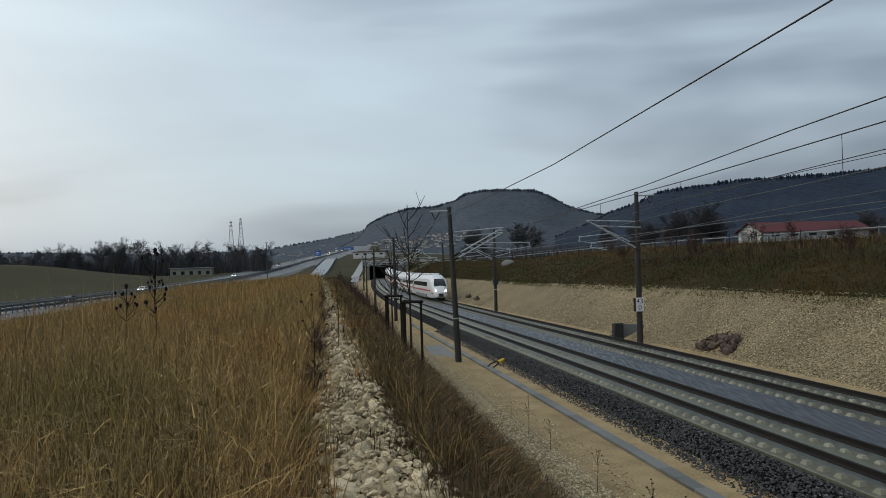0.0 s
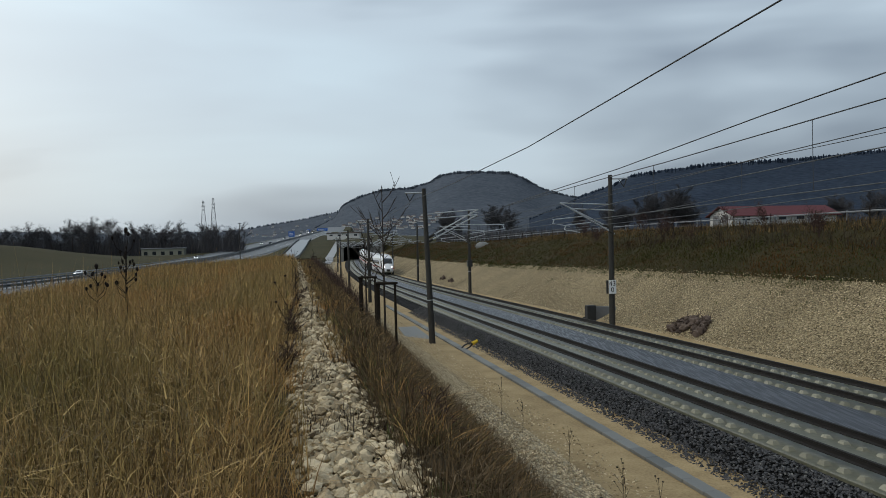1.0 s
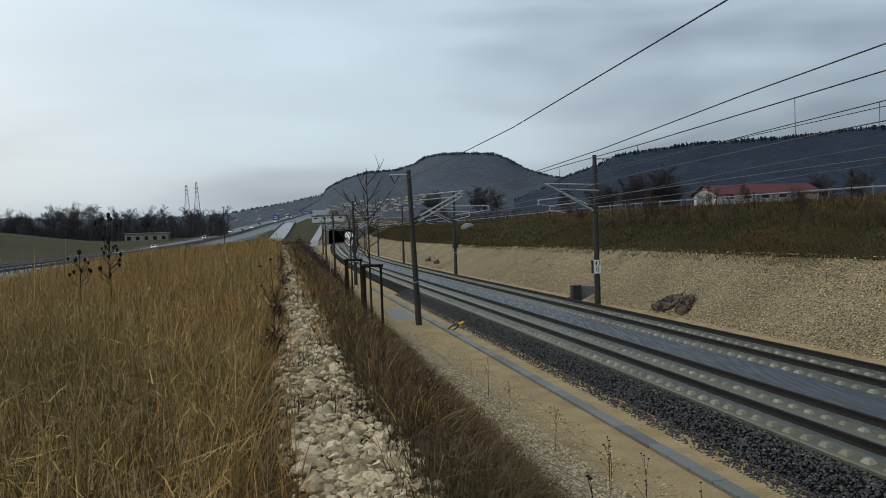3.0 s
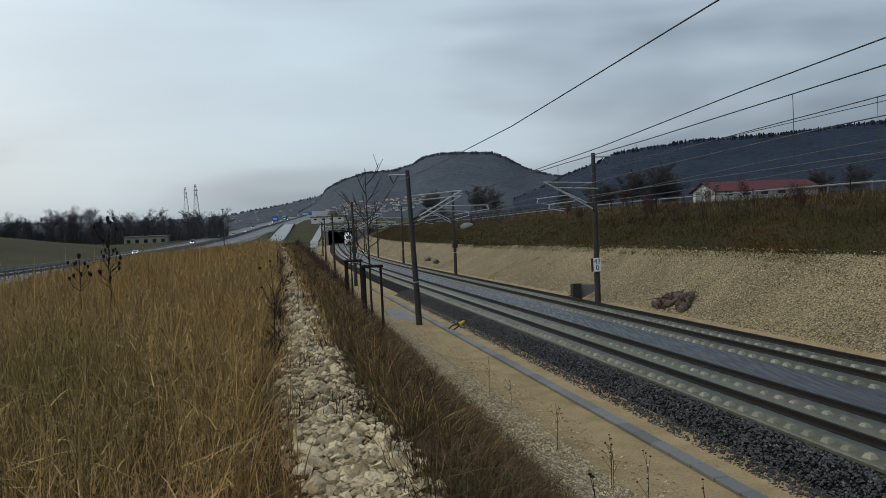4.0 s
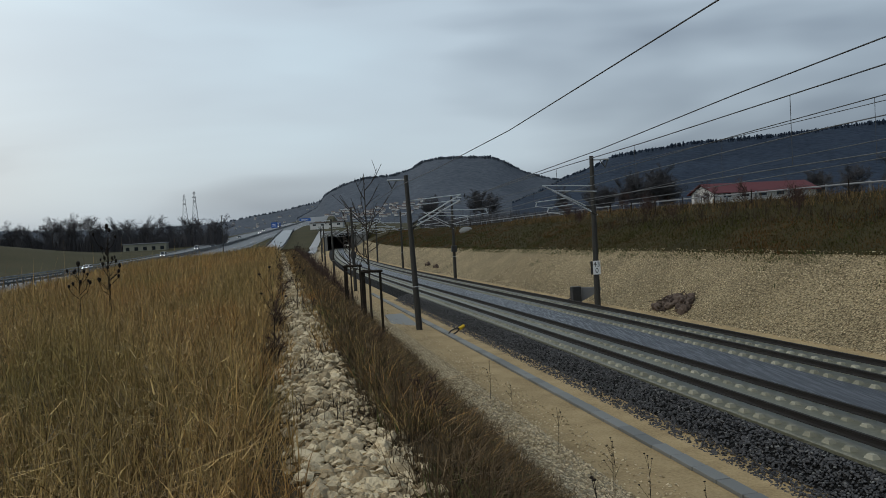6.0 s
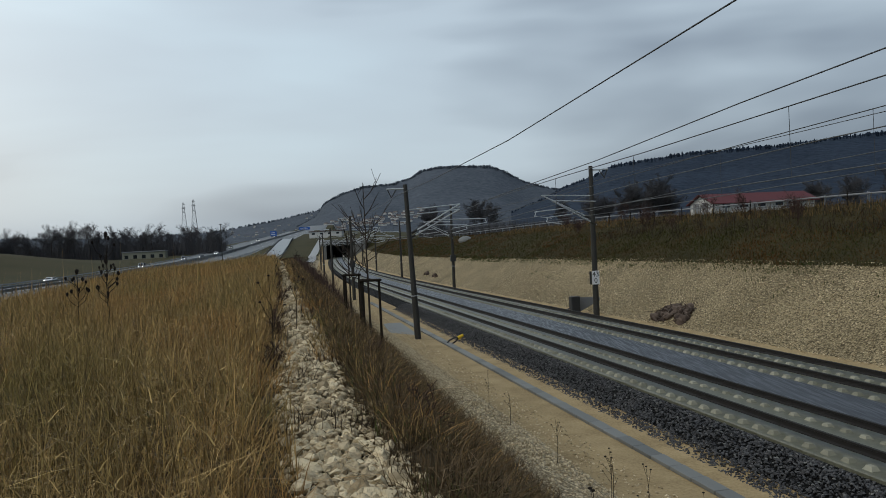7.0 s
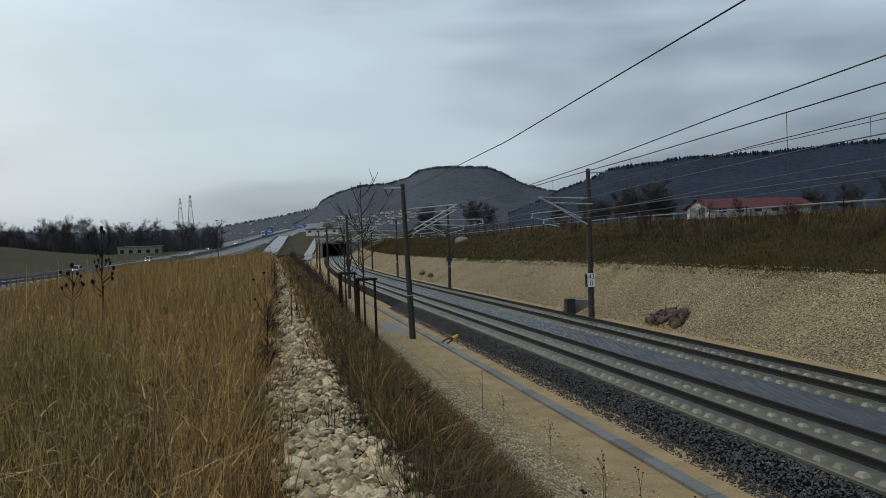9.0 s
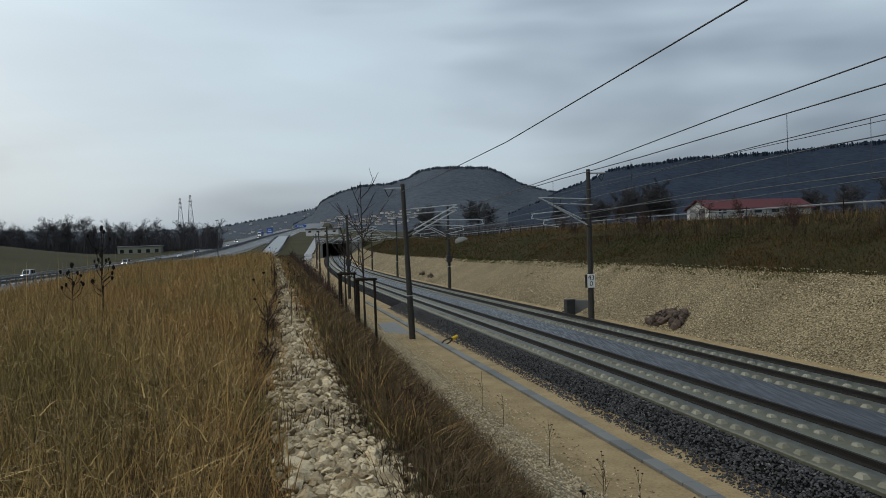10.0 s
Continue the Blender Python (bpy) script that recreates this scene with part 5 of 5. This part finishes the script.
# ---- weeds ----
M_WEED = mat("dark_dry_weed", (0.010, 0.008, 0.007), (0.028, 0.022, 0.018), 8, 0.9, 0.0)
def build_teasel(x, y, z, h, seed):
    rg = random.Random(seed)
    t = thing("teasel", "dark dry teasel with spiny seed heads", "plant", "teasels", at=pose(x, y, z))
    part("stem", tube((0, 0, 0), (0.02, 0, h), 0.008, 0.006, 5), M_WEED, t)

    def head(p, r):
        bm = bmesh.new()
        bmesh.ops.create_icosphere(bm, subdivisions=2, radius=1.0, matrix=Matrix.LocRotScale(p, None, (r * 0.62, r * 0.62, r)))
        for v in bm.verts:
            v.co += (v.co - Vector(p)) * rg.uniform(-0.1, 0.25)
        part("seed_head", bm, M_WEED, t)
    head((0.02, 0, h + 0.05), 0.058)
    for k in range(10):
        u = rg.uniform(0.5, 0.86)
        a = k * 2.4 + rg.random()
        r = rg.uniform(0.10, 0.26)
        q = (math.cos(a) * r, math.sin(a) * r, h * u + rg.uniform(0.15, 0.32))
        b = tube((0.01, 0, h * u), (q[0] * 0.7, q[1] * 0.7, h * u + 0.12), 0.006, n=4)
        add_tube(b, (q[0] * 0.7, q[1] * 0.7, h * u + 0.12), q, 0.005, n=4)
        part("branch", b, M_WEED, t)
        head((q[0], q[1], q[2] + 0.03), rg.uniform(0.032, 0.045))


build_teasel(-6.85, 16.0, 2.75, 2.28, 1)
build_teasel(-7.05, 16.4, 2.75, 1.75, 2)
build_teasel(-7.75, 16.6, 2.75, 1.55, 3)


def build_weed(s, l, h, seed):
    p = at(s, l)
    rg = random.Random(seed)
    t = thing("dry_weed", "thin dry weed stalk with dark seed clusters", "plant", "dry weeds", at=pose(p.x, p.y, ground_z(s, l) - 0.03))
    b = tube((0, 0, 0), (0.03, 0, h * 0.6), 0.006, 0.005, 4)
    add_tube(b, (0.03, 0, h * 0.6), (0.0, 0.02, h), 0.005, 0.003, 4)
    heads = [(0.0, 0.02, h)]
    for k in range(4):
        u = rg.uniform(0.35, 0.85)
        a = rg.uniform(0, 6.28)
        q = (math.cos(a) * 0.14 * h, math.sin(a) * 0.14 * h, h * u + 0.22 * h)
        add_tube(b, (0.02, 0, h * u), q, 0.004, 0.003, 4)
        heads.append(q)
    part("stalk", b, M_WEED, t)
    for q in heads:
        if rg.random() < 0.75:
            bm = bmesh.new()
            bmesh.ops.create_icosphere(bm, subdivisions=1, radius=1, matrix=Matrix.LocRotScale(q, None, (0.022, 0.022, 0.014)))
            part("seed_cluster", bm, M_WEED, t)


for k, (s_, l_, h_) in enumerate([(15.5, -9.2, 1.2), (14.0, -9.0, 1.3), (12.8, -8.6, 1.25), (16.5, -9.4, 1.1), (20, -9.2, 1.1), (24, -9.1, 0.9), (11.2, -8.8, 1.0), (27, -8.9, 1.2),
                                  (9.5, -12.6, 0.9), (18, -14.9, 1.2), (13, -15.3, 1.3), (25, -15.2, 1.5), (31, -15.3, 1.5), (17.5, -9.0, 1.1)]):
    build_weed(s_, l_, h_, 200 + k)


def build_shrub(s, l, h, seed, label, group, material=None):
    t = thing("shrub", label, "shrub", group)
    segs = []
    rg = random.Random(seed)
    for k in range(7):
        g = grow(rg, h * rg.uniform(0.6, 1.1), 2, 0.7, (1, 3), 0.012)
        tilt = Matrix.Rotation(rg.uniform(0.1, 0.7), 3, 'X') if k % 2 else Matrix.Rotation(rg.uniform(-0.7, -0.1), 3, 'Y')
        rot = Matrix.Rotation(rg.uniform(0, 6.28), 3, 'Z') @ tilt
        segs += [(rot @ a, rot @ b, ra, rb, lv) for a, b, ra, rb, lv in g]
    obj("bush", *limbs_mesh(segs, 0.0035 if s < 40 and l < 0 else 0.008, 3), material or M_BARK, t)
    p = at(s, l)
    t.matrix_basis = pose(p.x, p.y, ground_z(s, l) - 0.05)


M_BRAMBLE = mat("dark_bramble", (0.028, 0.018, 0.016), (0.075, 0.045, 0.036), 3, 0.9, 0.0)
for k, (s_, l_, h_) in enumerate([(13.5, -15.3, 0.45), (16.5, -15.25, 0.5), (20, -15.3, 0.5), (24, -15.2, 0.55), (10.5, -13.9, 0.4), (17, -13.6, 0.4), (29, -15.2, 0.6), (36, -15.2, 0.6)]):
    build_shrub(s_, l_, h_, 300 + k, "dark leafless bramble at the edge of the rubble", "crest shrubs", M_BRAMBLE)
for k in range(16):
    build_shrub(26 + 4.5 * k + (k * 7 % 5), 17.0 + (k * 5 % 4) * 0.8, 1.5 + 0.25 * (k % 4), 330 + k, "brown leafless shrub on the upper bank", "bank shrubs", M_BRAMBLE)


# ---- side road on the bank: rail and fence ----
def build_side_rail():
    b = thing("roadside_rail", "pale steel guard rail of the side road on the bank", "barrier")
    st = list(range(6, 200, 6))
    prof = [(-0.03, 0.60), (0.03, 0.62), (-0.02, 0.66), (0.03, 0.70), (-0.03, 0.72), (-0.06, 0.66)]
    verts, faces, n = [], [], 6
    for q in st:
        verts += [Vector((*at(q, 21.2 + u).xy, ground_z(q, 21.2) + w)) for u, w in prof]
    for i in range(len(st) - 1):
        for k in range(n):
            a, c = i * n + k, i * n + (k + 1) % n
            faces.append((a, c, c + n, a + n))
    obj("beam", verts, faces, M_GREYP, b)
    me = bpy.data.meshes.new("post")
    bm = box(-0.06, 0.06, -0.05, 0.05, -0.2, 0.78)
    bm.to_mesh(me)
    bm.free()
    me.materials.append(M_STEEL)
    for q in range(6, 200, 4):
        o = new("post", me)
        o.parent = b
        o.matrix_basis = pose(*at(q, 21.35).xy, ground_z(q, 21.3))
    f = thing("wire_fence", "low dark post and wire fence on the bank", "fence")
    me = bpy.data.meshes.new("post")
    bm = tube((0, 0, -0.3), (0, 0, 1.15), 0.04, 0.035, 6)
    bm.to_mesh(me)
    bm.free()
    me.materials.append(M_STAKE)
    for q in range(20, 160, 5):
        o = new("post", me)
        o.parent = f
        o.matrix_basis = pose(*at(q, 19.0).xy, ground_z(q, 19.0))
    for w in (0.55, 1.05):
        wire("wire", [Vector((*at(q, 19.0).xy, ground_z(q, 19.0) + w)) for q in range(20, 160, 5)], 0.012, M_WIRE, f)


build_side_rail()


# ---- buildings ----
def build_barn():
    t = thing("barn", "long pale barn with a red metal roof", "barn", at=pose(78.5, 205, 6.2, 0, 0, 14))
    L, w, e, r = 14.5, 5.2, 2.9, 4.9
    part("wall", box(-L, L, -w, w, -2.2, e), M_PLASTER, t)
    g = [(-L, -w, e), (-L, w, e), (-L, 0, r), (L, -w, e), (L, w, e), (L, 0, r)]
    obj("gable", g, [(0, 2, 1), (3, 4, 5), (0, 1, 4, 3)], M_PLASTER, t)
    for x in (-1, 1):
        v = [(-L - 0.8, x * (w + 0.9), e - 0.35), (L + 0.8, x * (w + 0.9), e - 0.35), (L + 0.8, 0, r + 0.15), (-L - 0.8, 0, r + 0.15)]
        v += [(a, b, c + 0.18) for a, b, c in v]
        obj("roof_slope", v, [(0, 1, 2, 3), (4, 7, 6, 5), (0, 4, 5, 1), (1, 5, 6, 2), (2, 6, 7, 3), (3, 7, 4, 0)], M_ROOF, t, "dull red roof sheeting")
    for k in range(5):
        part("window", box(-L + 2.5 + 5 * k, -L + 4.6 + 5 * k, -w - 0.05, -w + 0.05, 1.6, 2.9), M_GLASS, t)
    for y in (-3, 1.2):
        part("door", box(-L - 0.06, -L + 0.05, y, y + 2.6, 0, 3.0), M_GREYP, t)


build_barn()


def build_shed(x, y, z, w, d, h, rz, label, wall, roof, name="shed"):
    t = thing(name, label, "building", at=pose(x, y, z, 0, 0, rz))
    part("wall", box(-w / 2, w / 2, -d / 2, d / 2, -1, h), wall, t)
    part("roof", box(-w / 2 - 0.4, w / 2 + 0.4, -d / 2 - 0.4, d / 2 + 0.4, h, h + 0.5, 0.1), roof, t)
    n = max(3, int(w / 4))
    for k in range(n):
        u = -w / 2 + w * (k + 0.5) / n
        part("window", box(u - 0.9, u + 0.9, -d / 2 - 0.06, -d / 2 + 0.04, h * 0.4, h * 0.75), M_GLASS, t)


build_shed(-156, 412, -2.3, 21, 9, 5.2, 12, "low pale works building before dark trees", M_HUMP, M_GREYP, "works_building")
build_shed(bearing(572) * 470, 470, 6.9, 19, 8, 2.6, 0, "low pale hall beside the motorway with a dull red base", M_PLASTER, M_TILE, "hall")


def build_tarp():
    p = at(141, 17.3)
    t = thing("tarp_heap", "heap under a pale plastic tarpaulin on the bank", "tarpaulin", at=pose(p.x, p.y, ground_z(141, 17.3) - 0.1, 0, 0, -10))
    bm = bmesh.new()
    bmesh.ops.create_uvsphere(bm, u_segments=18, v_segments=9, radius=1.0, matrix=Matrix.Diagonal((1.25, 1.0, 0.95, 1)))
    for v in bm.verts:
        v.co.x *= 1 + 0.12 * math.sin(v.co.z * 3)
        v.co += Vector((0, 0, 0.08 * noise.noise(v.co * 2.5)))
    part("sheet", bm, M_GUTTER, t)


build_tarp()

# light service path past the portal
st = list(range(290, 334, 10)) + list(range(335, 500, 10))
v, f = ribbon([Vector((*at(q, -13.2).xy, ground_z(q, -12.4) + 0.25)) for q in st], [Vector((*at(q, -9.9).xy, ground_z(q, -10.5) + 0.25)) for q in st])
M_PATH = mat("pale_path", (0.22, 0.22, 0.22), (0.34, 0.34, 0.335), 0.4, 0.5, 0.1, fine=10)
tagged(obj("service_path", v, f, M_PATH), "pale wet service path beside the line", "path", kind="structure")


# ridge-top trees
def ridge_trees(name, keys, dist, n, h0, h1, material, seed, label):
    rg = random.Random(seed)
    verts, faces = [], []
    for _ in range(n):
        a = rg.uniform(keys[0][0], keys[-1][0])
        z = EYE[2] + lerp(a, keys) * dist - 3
        y = dist + rg.uniform(-25, 10)
        h = rg.uniform(h0, h1)
        r = h * rg.uniform(0.22, 0.4)
        o = len(verts)
        verts += [(a * y + r * math.cos(k * 1.2566), y + r * math.sin(k * 1.2566), z + h * 0.35 * rg.uniform(0.6, 1.3)) for k in range(5)]
        top = 0.25 if rg.random() < 0.2 else 0.75          # a few conifers among broad crowns
        verts += [(a * y + top * r * math.cos(k * 1.2566 + 0.5), y + top * r * math.sin(k * 1.2566 + 0.5), z + h * rg.uniform(0.7, 0.9)) for k in range(5)]
        verts += [(a * y + rg.uniform(-0.4, 0.4), y, z + h), (a * y, y, z - 6)]
        faces += [(o + k, o + (k + 1) % 5, o + 5 + (k + 1) % 5, o + 5 + k) for k in range(5)]
        faces += [(o + 5 + k, o + 5 + (k + 1) % 5, o + 10) for k in range(5)] + [(o + (k + 1) % 5, o + k, o + 11) for k in range(5)]
    tagged(obj(name, verts, faces, material), label, "trees", kind="stuff")


ridge_trees("hilltop_trees", HILL, 1700, 1500, 2.5, 5, M_HAZED_WOODS_FAR, 3, "dark trees along the top of the hill")
ridge_trees("ridge_trees", RIDGE, 1300, 1500, 2.0, 5.5, M_HAZED_WOODS, 4, "dark conifers along the valley ridge")
ridge_trees("low_ridge_trees", LOW, 2600, 900, 4, 9, M_HAZED_WOODS_FAR, 5, "far trees along the low ridge")



# ---- the train's run ----
def motions():
    speed = 43.0
    times = [0.5 * k for k in range(21)]
    for k, c in enumerate([end_car] + coaches):
        rows = []
        for t in times:
            s = 120.5 + speed * t + CAR * k
            a, b = at(s + 3.5, HALF), at(s + CAR - 3.5, HALF)
            d = b - a
            rz = math.degrees(math.atan2(-d.x, d.y))
            rx = math.degrees(math.atan2(d.z, math.hypot(d.x, d.y)))
            p = a - d.normalized() * 3.5
            rows.append((t, pose(p.x, p.y, p.z, rx, 0, rz)))
        walk(c, rows)
    for c, y0, t0, v, off in TRAFFIC:
        rows = []
        for t in times:
            y = y0 - v * (t - t0)
            p, q = motor(y, off), motor(y + 6, off)
            d = q - p
            rows.append((t, pose(p.x, p.y, p.z + 0.02, math.degrees(math.atan2(d.z, d.y)), 0, math.degrees(math.atan2(-d.x, d.y)))))
        walk(c, rows)


motions()
